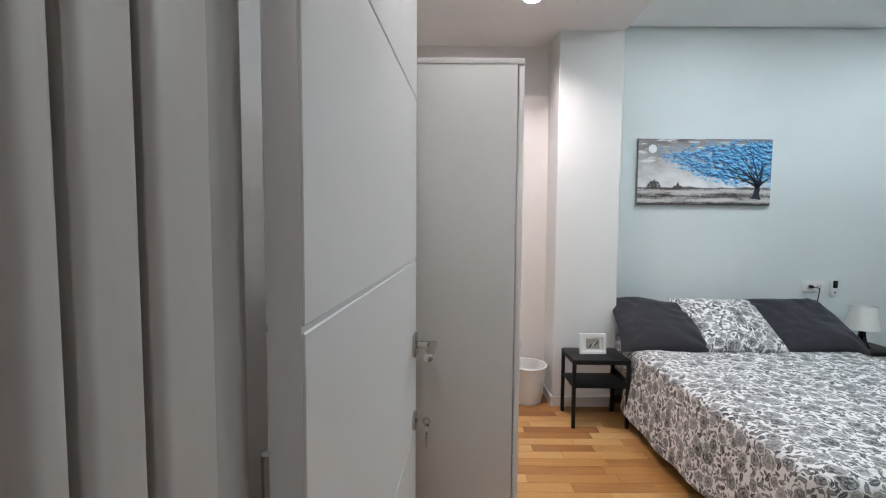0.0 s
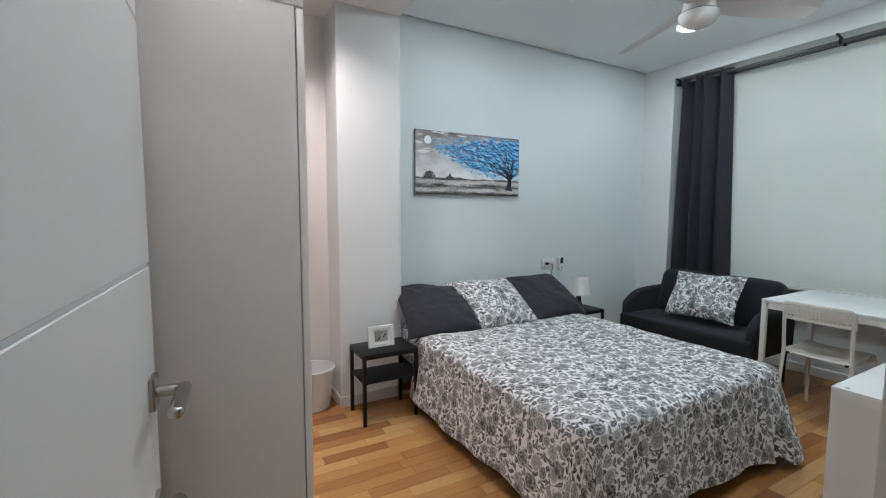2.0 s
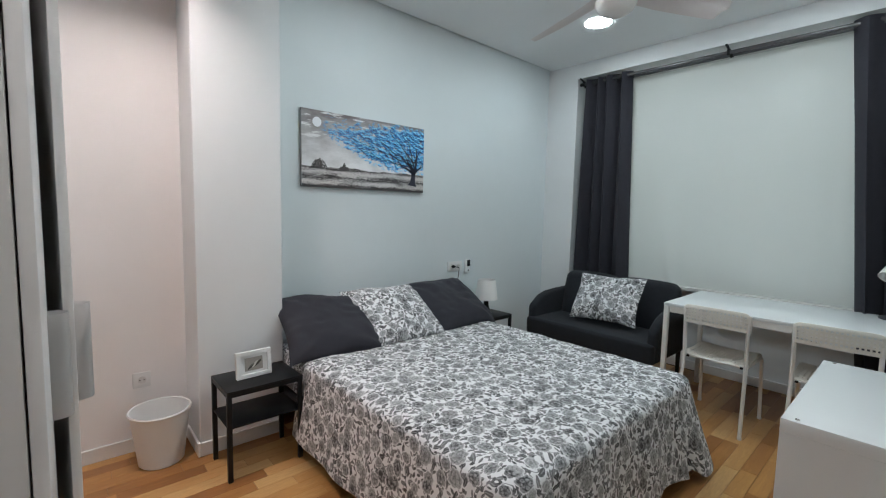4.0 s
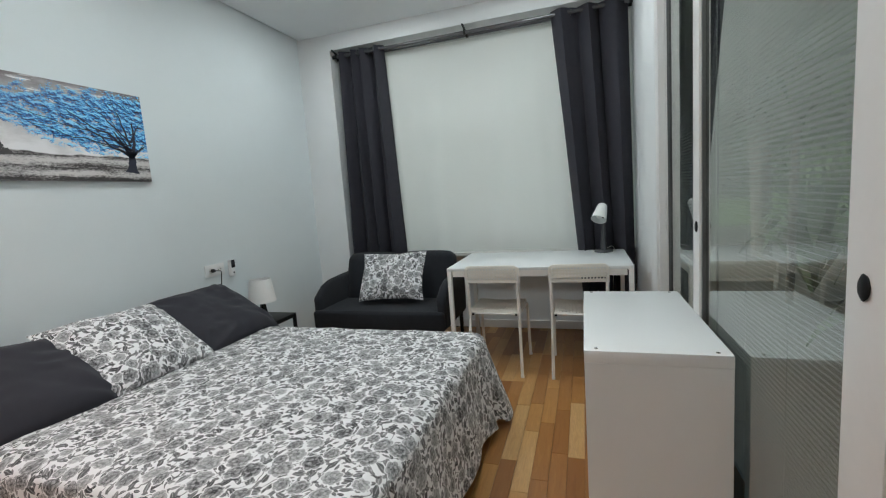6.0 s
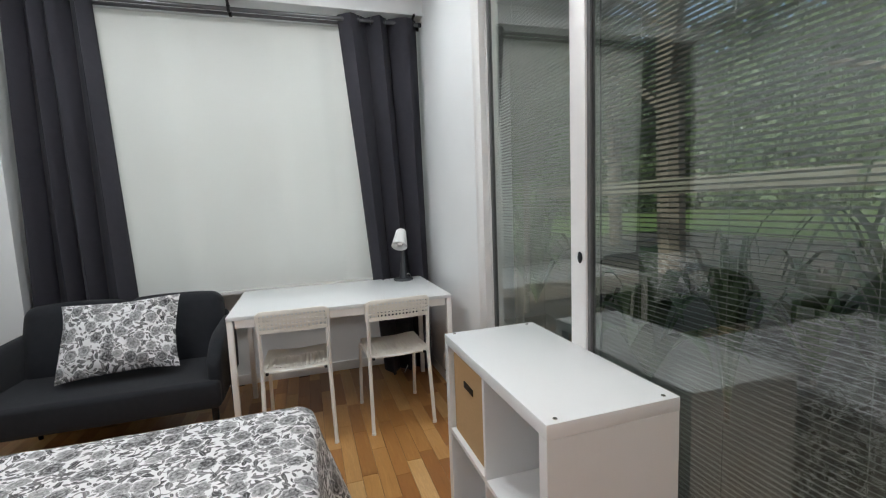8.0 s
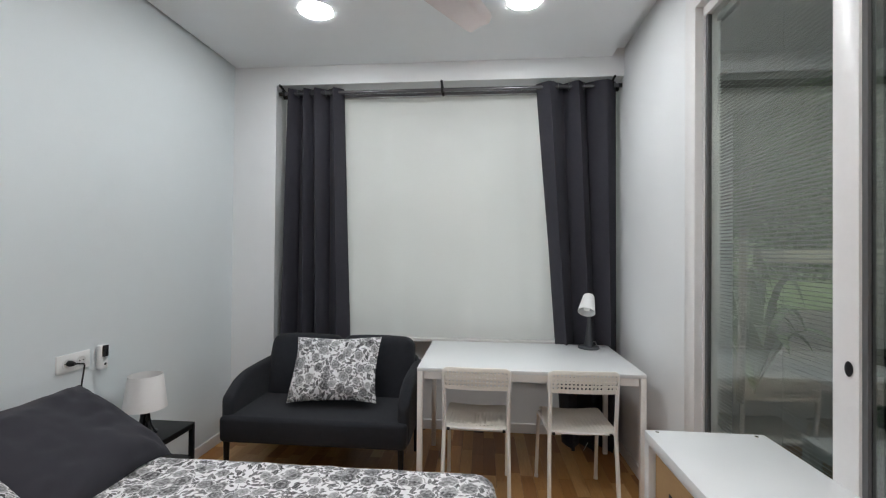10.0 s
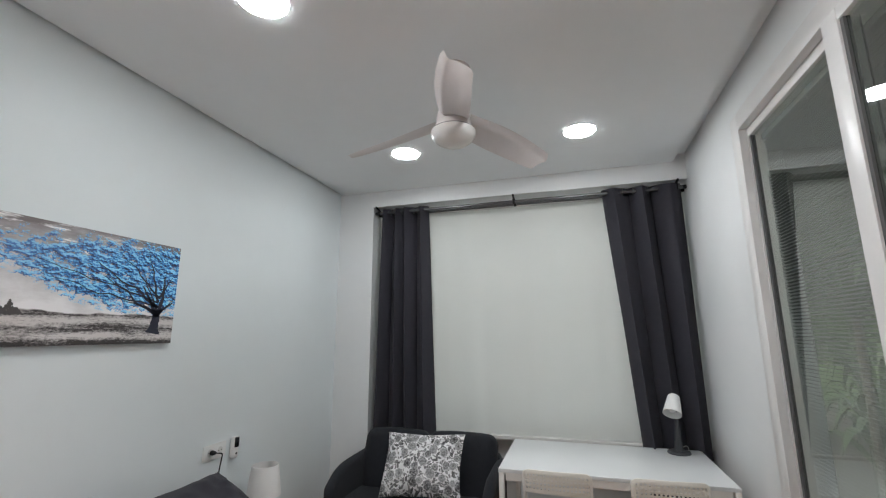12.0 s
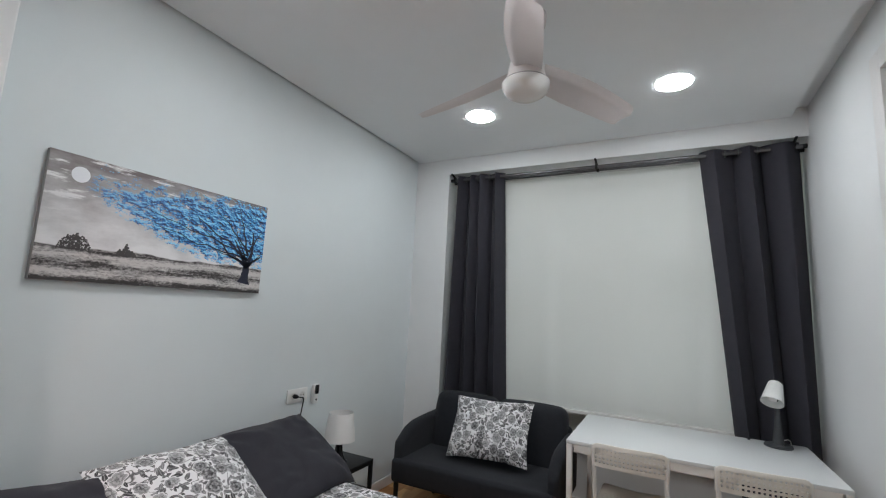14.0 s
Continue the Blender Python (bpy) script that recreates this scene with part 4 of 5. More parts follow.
def pierced(wide, high, nx, ny, shape, bar=0.46, thick=(0, 0, -0.008), margin=0.02, solid=0.0):
    """A plastic panel with rows of holes; shape(a, b) bends it, a and b in metres from its middle; solid: an unpierced end."""
    def lines(size, n, end=0.0):
        step = (size - 2 * margin - end) / n
        out, holes = [-size / 2], []
        for k in range(n):
            s = -size / 2 + margin + k * step
            out += [s + step * bar / 2, s + step * (1 - bar / 2)]
            holes += [False, True]
        for k in range(6 if end else 0):
            out.append(size / 2 - margin - end + k * end / 6)
            holes.append(False)
        return out + [size / 2 - 0.004, size / 2], holes + [False, False]

    (xs, hx), (ys, hy) = lines(wide, nx), lines(high, ny, solid)
    bm = bmesh.new()
    two = [[[bm.verts.new(Vector(shape(x, y)) + Vector(thick) * k) for x in xs] for y in ys] for k in (0, 1)]

    def full(i, j):
        return 0 <= i < len(xs) - 1 and 0 <= j < len(ys) - 1 and not (hx[i] and hy[j])

    for j in range(len(ys) - 1):
        for i in range(len(xs) - 1):
            if not full(i, j):
                continue
            corners = ((i, j), (i + 1, j), (i + 1, j + 1), (i, j + 1))
            for side in two:
                bm.faces.new([side[q][p] for p, q in corners])
            for k, (di, dj) in enumerate(((0, -1), (1, 0), (0, 1), (-1, 0))):
                if not full(i + di, j + dj):
                    (p, q), (p2, q2) = corners[k], corners[(k + 1) % 4]
                    bm.faces.new((two[0][q][p], two[0][q2][p2], two[1][q2][p2], two[1][q][p]))
    return bm


def chair():
    c = thing("desk_chair", 0, 0, 0, "off-white stacking chair with pierced seat and back, tucked at the desk", "chair", group="chairs at the desk")
    w = 0.175

    def back_shape(a, b):
        e = abs(a) / 0.188
        round_off = 0.026 * e ** 14 * (1 if b > 0 else 0.25)
        lip = 0.010 * max(0.0, (b - 0.045) / 0.02) ** 2
        return (-0.014 - 0.036 * (1 - e * e) - 0.10 * b + 0.016 * e ** 16 + lip, a, 0.706 + b - round_off + 0.006 * (1 - e * e))

    def seat_shape(a, b):
        rear, front = max(0.0, -0.14 - b), max(0.0, b - 0.10)
        dish = 0.016 * (1 - (a / 0.19) ** 2)
        return (0.212 + b, a * (1 - 0.05 * (b / 0.19)), 0.452 - dish - 0.25 * rear - 3.2 * front ** 2 + 0.012 * math.sin(max(0.0, b + 0.02) * 14) - 0.010 * (abs(a) / 0.188) ** 8)

    part("backrest", pierced(0.372, 0.118, 17, 4, back_shape, 0.46, (0.008, 0, 0), 0.016), CHAIR_WHITE, c)
    part("seat", pierced(0.35, 0.375, 15, 9, seat_shape, 0.62, (0, 0, -0.009), 0.022, 0.15), CHAIR_WHITE, c)
    for sy in (-1, 1):
        y = sy * w
        part("back_leg", rod(bend([(-0.03, y * 1.03, 0.002), (0.018, y * 0.985, 0.44), (0.0, y * 0.985, 0.60), (-0.004, y * 0.985, 0.745)], 6, 0.3), 0.0108, 14), TUBE_WHITE, c)
        part("front_leg", rod(bend([(0.40, y * 1.03, 0.002), (0.355, y, 0.421), (0.018, y * 0.985, 0.430)], 8, 0.12), 0.0108, 14), TUBE_WHITE, c)
        part("foot_cap", lathe([(0, 0), (0.0125, 0), (0.0125, 0.014), (0, 0.014)], 14, at=(-0.029, y * 1.03, 0)), TUBE_WHITE, c)
        part("foot_cap", lathe([(0, 0), (0.0125, 0), (0.0125, 0.014), (0, 0.014)], 14, at=(0.3985, y * 1.03, 0)), TUBE_WHITE, c)
        part("screw_cap", box(0.012, 0.035, sy * 0.15 - 0.008, sy * 0.15 + 0.008, 0.414, 0.426, 0.002, 1), BLACK, c)
    part("crossbar", rod([(0.03, -w, 0.422), (0.03, w, 0.422)], 0.007), TUBE_WHITE, c)
    part("crossbar", rod([(0.34, -w, 0.414), (0.34, w, 0.414)], 0.008), TUBE_WHITE, c)
    return c


first = chair()
first.matrix_world = pose(3.425, 1.637, 0, 0, 0, -1)
copy_thing(first, pose(3.43, 1.075, 0, 0, 0, 2))


def desk_lamp():
    l = thing("desk_lamp", 4.09, 0.895, 0.742, "desk lamp with a white conical head on a dark tapered stem", "lamp", 12)
    part("base", lathe([(0, 0), (0.068, 0), (0.07, 0.006), (0.066, 0.014), (0.03, 0.02), (0, 0.02)], 32), DARK_GREY, l)
    stem = lathe([(0, 0.016), (0.040, 0.016), (0.036, 0.03), (0.027, 0.09), (0.018, 0.17), (0.012, 0.262), (0.009, 0.272), (0, 0.274)], 24)
    for v in stem.verts:
        v.co.y *= 0.7
        v.co.x = v.co.x - 0.012 * v.co.z / 0.27
    part("stem", stem, DARK_GREY, l, "dark tapered plastic stem")
    part("hinge", rod([(-0.012, -0.02, 0.272), (-0.012, 0.02, 0.272)], 0.009, 12), DARK_GREY, l)
    head = part("head", lathe([(0.056, -0.06), (0.036, 0.065), (0.03, 0.072), (0, 0.074), (0, 0.07), (0.028, 0.068), (0.033, 0.062), (0.0535, -0.06), (0.056, -0.06)], 36), SHADE_WHITE, l, "white plastic lamp head")
    head.matrix_local = pose(-0.035, 0.025, 0.298, 22, 34, 0)
    part("bulb", lathe([(0, -0.045), (0.02, -0.04), (0.024, -0.02), (0.012, 0.02), (0, 0.03)], 18), OPAL, head)
    part("cable", rod(bend([(0.06, -0.02, 0.008), (0.08, -0.08, 0.03), (0.115, -0.11, 0.012), (0.135, -0.12, -0.08), (0.125, -0.09, -0.35), (0.14, -0.11, -0.62), (0.11, -0.02, -0.735)], 6, 0.4), 0.003, 8), PLASTIC, l, "white cable")


desk_lamp()


# ---- open shelf unit with boxes ----
def shelf_unit():
    x0, x1, y0, y1, h, t, i = 1.895, 2.662, 0.652, 1.042, 0.766, 0.038, 0.016
    s = thing("shelf_unit", (x0 + x1) / 2, (y0 + y1) / 2, 0, "white two-by-two open shelf unit standing before the glazing", "shelf")
    hx, hy = (x1 - x0) / 2, (y1 - y0) / 2
    part("top_panel", box(-hx, hx, -hy, hy, h - t, h, 0.0015), MELAMINE, s)
    part("bottom_panel", box(-hx, hx, -hy, hy, 0.0, t, 0.0015), MELAMINE, s)
    for sx in (-1, 1):
        part("side_panel", box(sx * (hx - t / 2) - t / 2 + 0.0005, sx * (hx - t / 2) + t / 2 - 0.0005, -hy + 0.0005, hy - 0.0005, t, h - t, 0.001, 1), MELAMINE, s)
    part("divider", box(-i / 2, i / 2, -hy + 0.001, hy - 0.001, t, h - t), MELAMINE, s)
    for sx in (-1, 1):
        part("shelf_board", box(min(sx * i / 2, sx * (hx - t)), max(sx * i / 2, sx * (hx - t)), -hy + 0.001, hy - 0.001, h / 2 - i / 2, h / 2 + i / 2), MELAMINE, s)
        for sy in (-1, 1):
            part("screw_cap", lathe([(0, 0), (0.006, 0), (0.006, 0.0015), (0.0035, 0.0008), (0, 0.0004)], 12, at=(sx * (hx - 0.02), sy * (hy - 0.035), h)), STEEL, s, "small steel screw head")
    for name, ax, az in (("storage_box", hx / 2 - 0.01, h / 2 + i / 2), ("storage_box", -hx / 2 + 0.01, t)):
        b = thing(name, (x0 + x1) / 2 + ax, (y0 + y1) / 2 + 0.005, az, "brown cardboard storage box with a black plate for the shade in the grip slot in the shelf", "box", group="storage boxes")
        w, d, q = 0.155, 0.17, 0.315
        for nm, v in (("wall_panel", (-w, w, d - 0.006, d, 0, q)), ("wall_panel", (-w, w, -d, -d + 0.006, 0, q)), ("wall_panel", (-w, -w + 0.006, -d + 0.006, d - 0.006, 0, q)), ("wall_panel", (w - 0.006, w, -d + 0.006, d - 0.006, 0, q)), ("base_panel", (-w + 0.006, w - 0.006, -d + 0.006, d - 0.006, 0.0, 0.006))):
            part(nm, box(*v, 0.001, 1), CARDBOARD, b)
        part("lid", box(-w, w, -d, d, q + 0.001, q + 0.007), CARDBOARD, b)
        # no slot is cut: a black plate gives the shade inside it
        part("grip", box(-0.045, 0.045, d, d + 0.003, q - 0.10, q - 0.075, 0.001, 1), BLACK, b, "black plate for the shade in the grip slot")


shelf_unit()


# ---- bin and sockets ----
def waste_bin():
    b = thing("waste_bin", 0.752, 3.372, 0, "white plastic waste bin with a wide rim on the floor", "bin")
    part("body", lathe([(0, 0.0), (0.096, 0.0), (0.102, 0.006), (0.133, 0.27), (0.130, 0.27), (0.099, 0.01), (0, 0.008)], 40), PLASTIC, b)
    part("rim", lathe([(0.130, 0.268), (0.139, 0.268), (0.141, 0.276), (0.137, 0.283), (0.131, 0.28), (0.130, 0.268)], 40), PLASTIC, b)


waste_bin()


def socket(x, y, z, gang, label):
    s = thing("wall_socket", x, y, z, label, "socket")
    w = 0.041 * gang
    part("plate", box(-w, w, -0.009, 0, -0.041, 0.041, 0.003), PLASTIC, s)
    for k in range(gang):
        cx = (2 * k - gang + 1) * 0.036
        ring = part("insert", lathe([(0.0195, -0.004), (0.0225, -0.004), (0.0225, 0.002), (0.0195, 0.002), (0.0195, -0.004)], 28), PLASTIC, s)
        ring.matrix_local = pose(cx, -0.009, 0, 90, 0, 0)
        well = part("well", lathe([(0, 0), (0.0195, 0), (0.0195, 0.001), (0, 0.001)], 28), GREY_PANEL, s)
        well.matrix_local = pose(cx, -0.009, 0, 90, 0, 0)
        # black discs on the well give the shade inside the uncut pin holes
        for sx in (-1, 1):
            hole = part("pin_hole_shade", lathe([(0, 0), (0.003, 0), (0.003, 0.0015), (0, 0.0015)], 10), BLACK, s)
            hole.matrix_local = pose(cx + sx * 0.0095, -0.010, 0, 90, 0, 0)
    return s


socket(0.70, 3.56, 0.385, 1, "white single wall socket above the bin")
socket(2.925, Y_PIC, 0.857, 2, "white double wall socket with a black plug above the bed")
plug = thing("lamp_plug", 2.895, Y_PIC - 0.013, 0.857, "black mains plug with its cable in the socket", "plug")
p = part("plug_body", lathe([(0, 0), (0.013, 0), (0.0135, 0.01), (0.009, 0.026), (0.005, 0.032), (0, 0.032)], 20), BLACK, plug)
p.matrix_local = pose(0, 0, 0, 90, 0, 0)
part("cable", rod(bend([(0, -0.03, 0), (0.03, -0.05, -0.005), (0.032, -0.03, -0.12), (0.03, -0.02, -0.35)], 8, 0.35), 0.0035, 8), BLACK, plug)

det = thing("plug_in_diffuser", 3.065, Y_PIC, 0.85, "small white wall device with a dark window and button", "device")
part("body", box(-0.023, 0.023, -0.032, 0, -0.062, 0.058, 0.012, 4), PLASTIC, det)
part("window", box(-0.016, 0.016, -0.036, -0.030, 0.0, 0.056, 0.005, 3), GLOSS_BLACK, det, "dark glossy window")
part("button", lathe([(0, 0), (0.006, 0), (0.006, 0.003), (0, 0.003)], 14), BLACK, det).matrix_local = pose(0, -0.032, -0.035, 90, 0, 0)


# ---- ceiling lights and fan ----
def downlight(x, y, z, r, mat, label):
    d = thing("ceiling_light", x, y, z, label, "ceiling light", group="recessed ceiling lights")
    part("ring", lathe([(r, -0.001), (r + 0.004, -0.0012), (r + 0.005, 0.0), (r, 0.0), (r, -0.001)], 48), PLASTIC, d)
    part("diffuser", lathe([(0, -0.0045), (r - 0.005, -0.0045), (r, -0.001), (0, -0.001)], 48), mat, d, "lit white diffuser")


def sunk_spot(x, y, mat, label):
    """A spot whose lit disc lies inside a white can in the ceiling."""
    d = thing("ceiling_light", x, y, Z_LOW, label, "ceiling light", group="recessed ceiling lights")
    part("can", lathe([(0.049, 0.05), (0.049, 0.0), (0.072, -0.0015), (0.074, 0.0), (0.0745, -0.0002), (0.073, -0.0035), (0.049, -0.004), (0.0478, 0.0), (0.0478, 0.05)], 40), PLASTIC, d)
    part("diffuser", lathe([(0, 0.042), (0.0475, 0.042), (0.0475, 0.046), (0, 0.046)], 40), mat, d, "lit white diffuser")


for x, y in ((1.972, 2.56), (1.966, 1.388), (3.468, 1.392), (3.478, 2.57)):
    downlight(x, y, Z_CEIL, 0.095, LED, "round white recessed LED ceiling light, switched on")
sunk_spot(0.635, 2.86, WARM_SPOT, "small round recessed spot in the entry ceiling")
# this second spot is unseen, added to lift the entry walls and door
sunk_spot(0.35, 1.15, UNSEEN_SPOT, "small round recessed spot in the entry ceiling")
# unseen corridor lamp, added to brighten the casing and the open door
downlight(0.0, -0.8, 2.6, 0.038, UNSEEN_SPOT, "added unseen light in the corridor ceiling")


def ceiling_fan():
    f = thing("ceiling_fan", 2.615, 1.985, Z_CEIL, "white three-blade ceiling fan at rest", "fan")
    part("canopy", lathe([(0, 0), (0.085, 0), (0.082, -0.04), (0.06, -0.075), (0.02, -0.085), (0, -0.085)], 36), FAN_WHITE, f)
    part("stem", lathe([(0, -0.08), (0.018, -0.08), (0.018, -0.20), (0, -0.20)], 20), FAN_WHITE, f)
    part("motor", lathe([(0, -0.19), (0.045, -0.19), (0.07, -0.215), (0.078, -0.25), (0.086, -0.295), (0.094, -0.315), (0, -0.315)], 40), FAN_WHITE, f)
    part("seam", lathe([(0.094, -0.3152), (0.099, -0.3152), (0.099, -0.3195), (0.094, -0.3195)], 40), BLACK, f, "dark seam round the hub")
    part("cover", lathe([(0.095, -0.3145), (0.104, -0.322), (0.102, -0.342), (0.088, -0.366), (0.06, -0.384), (0.028, -0.392), (0, -0.394)], 40), OPAL, f, "domed white hub cover")
    for k, a in enumerate((84.5, 197, 321)):
        def blade(u, v):
            r = 0.055 + 0.52 * u
            wide = 0.066 + 0.012 * math.sin(math.pi * min(1.0, u * 1.1)) - 0.006 * u
            if u > 0.92:
                wide *= 1 - 0.22 * ((u - 0.92) / 0.08) ** 2
            s = (v - 0.5) * 2 * wide
            sweep = -0.012 * math.sin(math.pi * u * 0.9)
            pitch = radians(4 + 6 * min(1.0, u / 0.35))
            curl = 0.034 * (max(0.0, 0.2 - v) / 0.2) ** 1.6
            return (r + 0.03 * u * (0.5 - v), s * math.cos(pitch) + sweep, -0.278 - 0.075 * u - s * math.sin(pitch) + 0.010 * (1 - (2 * v - 1) ** 2) + curl)
        bm = sheet(blade, 26, 14)
        bmesh.ops.solidify(bm, geom=bm.faces[:], thickness=0.012)
        part("blade", bm, FAN_WHITE, f, "", 50).matrix_local = pose(0, 0, -0.005, 0, 0, a)


ceiling_fan()


# ---- sliding glazing to the garden ----
def glazing():
    g = thing("glass_door_1", 0.93, Y_GLASS, 0, "white framed sliding glass doors with blinds behind the panes", "glass door", kind="structure")
    def bar(name, x0, x1, z0, z1, y0, y1, label=""):
        return part(name, box(x0 - 0.93, x1 - 0.93, y0 - Y_GLASS, y1 - Y_GLASS, z0, z1, 0.003, 2), FRAME_WHITE, g, label)
    bar("frame_stile", 3.172, 3.27, 0, 2.60, 0.50, 0.643)
    bar("frame_head", 0.93, 3.172, 2.51, 2.60, 0.50, 0.645)
    bar("frame_sill", 0.93, 3.172, 0.0, 0.05, 0.50, 0.645)
    bar("frame_stile", 0.93, 1.0, 0.05, 2.51, 0.50, 0.645)
    rails = plain("grey_gasket", (0.10, 0.10, 0.10), 0.6)
    for n, (x0, x1, y) in enumerate(((2.285, 3.172, 0.590), (1.29, 2.375, 0.631), (1.0, 1.42, 0.590))):
        bar("sash_stile", x1 - (0.085 if n else 0.012), x1, 0.05, 2.51, y - 0.02, y + 0.02)
        if n == 1:
            bar("sash_stile", x0, x0 + 0.108, 0.05, 2.51, y - 0.02, y + 0.02)
        bar("sash_rail", x0, x1, 0.05, 0.11, y - 0.018, y + 0.018)
        bar("sash_rail", x0, x1, 2.465, 2.51, y - 0.018, y + 0.018)
        gx0, gx1 = x0 + (0.108 if n == 1 else 0.0), x1 - (0.085 if n else 0.012)
        part("gasket", box(gx1 - 0.016 - 0.93, gx1 - 0.93, y - 0.012 - Y_GLASS, y + 0.012 - Y_GLASS, 0.11, 2.465), rails, g)
        pane = part("pane", box(gx0 - 0.93, gx1 - 0.016 - 0.93, y - 0.003 - Y_GLASS, y + 0.003 - Y_GLASS, 0.11, 2.465), GLASS, g, "clear glass pane", None)
        pane.visible_shadow = False
    for x in (2.318, 1.347):
        k = part("finger_pull", lathe([(0, 0), (0.015, 0), (0.017, 0.003), (0.012, 0.006), (0, 0.0055)], 24), BLACK, g, "small black oval pull")
        k.matrix_local = pose(x - 0.93, 0.651 - Y_GLASS, 1.08, -90, 0, 0) @ Matrix.Diagonal((0.75, 1.2, 1, 1))


glazing()


def blind(x0, x1, y, label):
    b = thing("venetian_blind", (x0 + x1) / 2, y, 2.44, label, "blind", group="venetian blinds")
    w = (x1 - x0) / 2
    slat_mat = BLIND_MAT
    part("head_rail", box(-w, w, -0.014, 0.014, 0.0, 0.03, 0.002, 1), slat_mat, b)
    slat = sheet(lambda u, v: (-w + 2 * w * u, (v - 0.5) * 0.0125, 0.0015 * (1 - (2 * v - 1) ** 2)), 1, 3)
    data = mesh_of(slat, "slat", slat_mat, 60)
    for k in range(154):
        s = new("slat" if not k else f"slat.{k:03d}", data)
        s.parent = b
        s.matrix_local = pose(0, 0, -0.018 - 0.0151 * k, 23 + 2.5 * random.random(), 0, 0)
    for x in (-w * 0.6, 0, w * 0.6):
        part("ladder_cord", rod([(x, 0.009, 0), (x, 0.009, -2.33)], 0.0009, 5), slat_mat, b)
    part("bottom_rail", box(-w, w, -0.01, 0.01, -2.37, -2.355, 0.002, 1), slat_mat, b)


BLIND_MAT = plain("grey_slat_lacquer", (0.21, 0.21, 0.19), 0.5, vary=0.05, bump=0.02)
blind(2.30, 3.16, 0.535, "grey venetian blind with open slats behind the narrow pane")
blind(1.36, 2.36, 0.535, "grey venetian blind with open slats behind the wide pane")


# ---- garden outside the glazing ----
GRASS = plain("lawn", (0.12, 0.18, 0.05), 0.9, grain=30, vary=0.35, bump=0.6, depth=0.02)
EARTH = plain("paving", (0.10, 0.088, 0.067), 0.9, grain=12, vary=0.2, bump=0.3)
LEAF = plain("leaf", (0.10, 0.145, 0.07), 0.5, grain=20, vary=0.4, bump=0.1)
LEAF_PALE = plain("pale_leaf", (0.12, 0.17, 0.07), 0.5, grain=20, vary=0.4, bump=0.1)
TIMBER = plain("weathered_timber", (0.20, 0.19, 0.14), 0.8, grain=40, vary=0.25, bump=0.3)
BARK = plain("bark", (0.20, 0.17, 0.13), 0.9, grain=25, vary=0.3, bump=0.5)
PLASTER = plain("garden_wall_plaster", (0.42, 0.43, 0.40), 0.9, vary=0.1)

structure("ground", box(-400, 400, -400, 400, -0.30, -0.12), EARTH, "brown gravelly ground round the house", "ground")
structure("terrace", box(0.92, 40, -40, 0.44, -0.119, 0.0), EARTH, "brown gravelly garden terrace outside the glazing", "ground")
bm = box(0.95, 60, -60, -10.5, 0.0, 0.02)
box(13.0, 60, -10.5, -1.0, 0.0, 0.02, bm=bm)
structure("lawn", bm, GRASS, "green lawn beyond the plants", "lawn")
bm = box(0.9, 5.2, -0.75, 0.42, 2.66, 2.76)
structure("veranda_roof", bm, PLASTER, "pale plastered veranda roof over the glazing", "roof")
structure("garden_wall", box(0.8, 0.95, -10.4, 0.40, 0, 2.9), PLASTER, "pale plastered house wall along the garden", "wall")


def leafy(name, x, y, z, blades, label, category):
    """A plant of arching leaves; blades: (count, length, width, rise)."""
    t = thing(name, x, y, z, label, category)
    for count, long, wide, rise in blades:
        bm = bmesh.new()
        for k in range(count):
            a = 2 * math.pi * (k + random.random() * 0.6) / count
            ln, up, st = long * (0.7 + 0.5 * random.random()), rise * (0.75 + 0.5 * random.random()), 0.1 * random.random()
            def fn(u, v, a=a, ln=ln, up=up, st=st):
                r = ln * u
                s = wide * math.sin(math.pi * min(1, 0.06 + 0.94 * u)) ** 0.8 * (v - 0.5)
                z1 = st + up * math.sin(u * 2.2) * 0.9 - 0.25 * ln * u * u + abs(v - 0.5) * 0.25 * wide
                return (r * math.cos(a) - s * math.sin(a), r * math.sin(a) + s * math.cos(a), z1)
            sheet(fn, 8, 2, None, bm)
        part("foliage", bm, random.choice((LEAF, LEAF_PALE)), t, "", 60)
    part("stem", rod([(0, 0, -0.02), (0.01, 0, 0.25)], 0.015, 8), BARK, t)
    return t


def tree(x, y, high, spread, label):
    t = thing("garden_tree", x, y, 0, label, "tree")
    bm = rod([(0, 0, -0.05), (0.05, 0.02, high * 0.3), (0.0, 0.1, high * 0.6), (0.05, 0.05, high * 0.9)], high * 0.03, 9)
    tips = []
    for k in range(9):
        a, z = 2.4 * k, high * (0.35 + 0.06 * k)
        tip = (spread * 0.75 * math.cos(a), spread * 0.75 * math.sin(a), z + high * 0.16)
        rod([(0.02, 0.05, z), (tip[0] * 0.5, tip[1] * 0.5, z + high * 0.11), tip], high * 0.009, 6, bm)
        tips.append(Vector(tip))
    part("trunk", bm, BARK, t)
    bm = bmesh.new()
    for c in tips + [Vector((0, 0, high * 0.95))]:
        for k in range(420):
            d = Vector((random.gauss(0, 1), random.gauss(0, 1), random.gauss(0, 0.75))) * spread * 0.2
            p, s = c + d, 0.03 + 0.03 * random.random()
            q = Euler((random.random() * 6, random.random() * 6, random.random() * 6)).to_matrix()
            vs = [bm.verts.new(p + q @ Vector(v) * s) for v in ((-1, 0, 0), (0, -0.5, 0.1), (1, 0, 0), (0, 0.5, 0.1))]
            bm.faces.new(vs)
    part("crown", bm, LEAF, t, "", None)


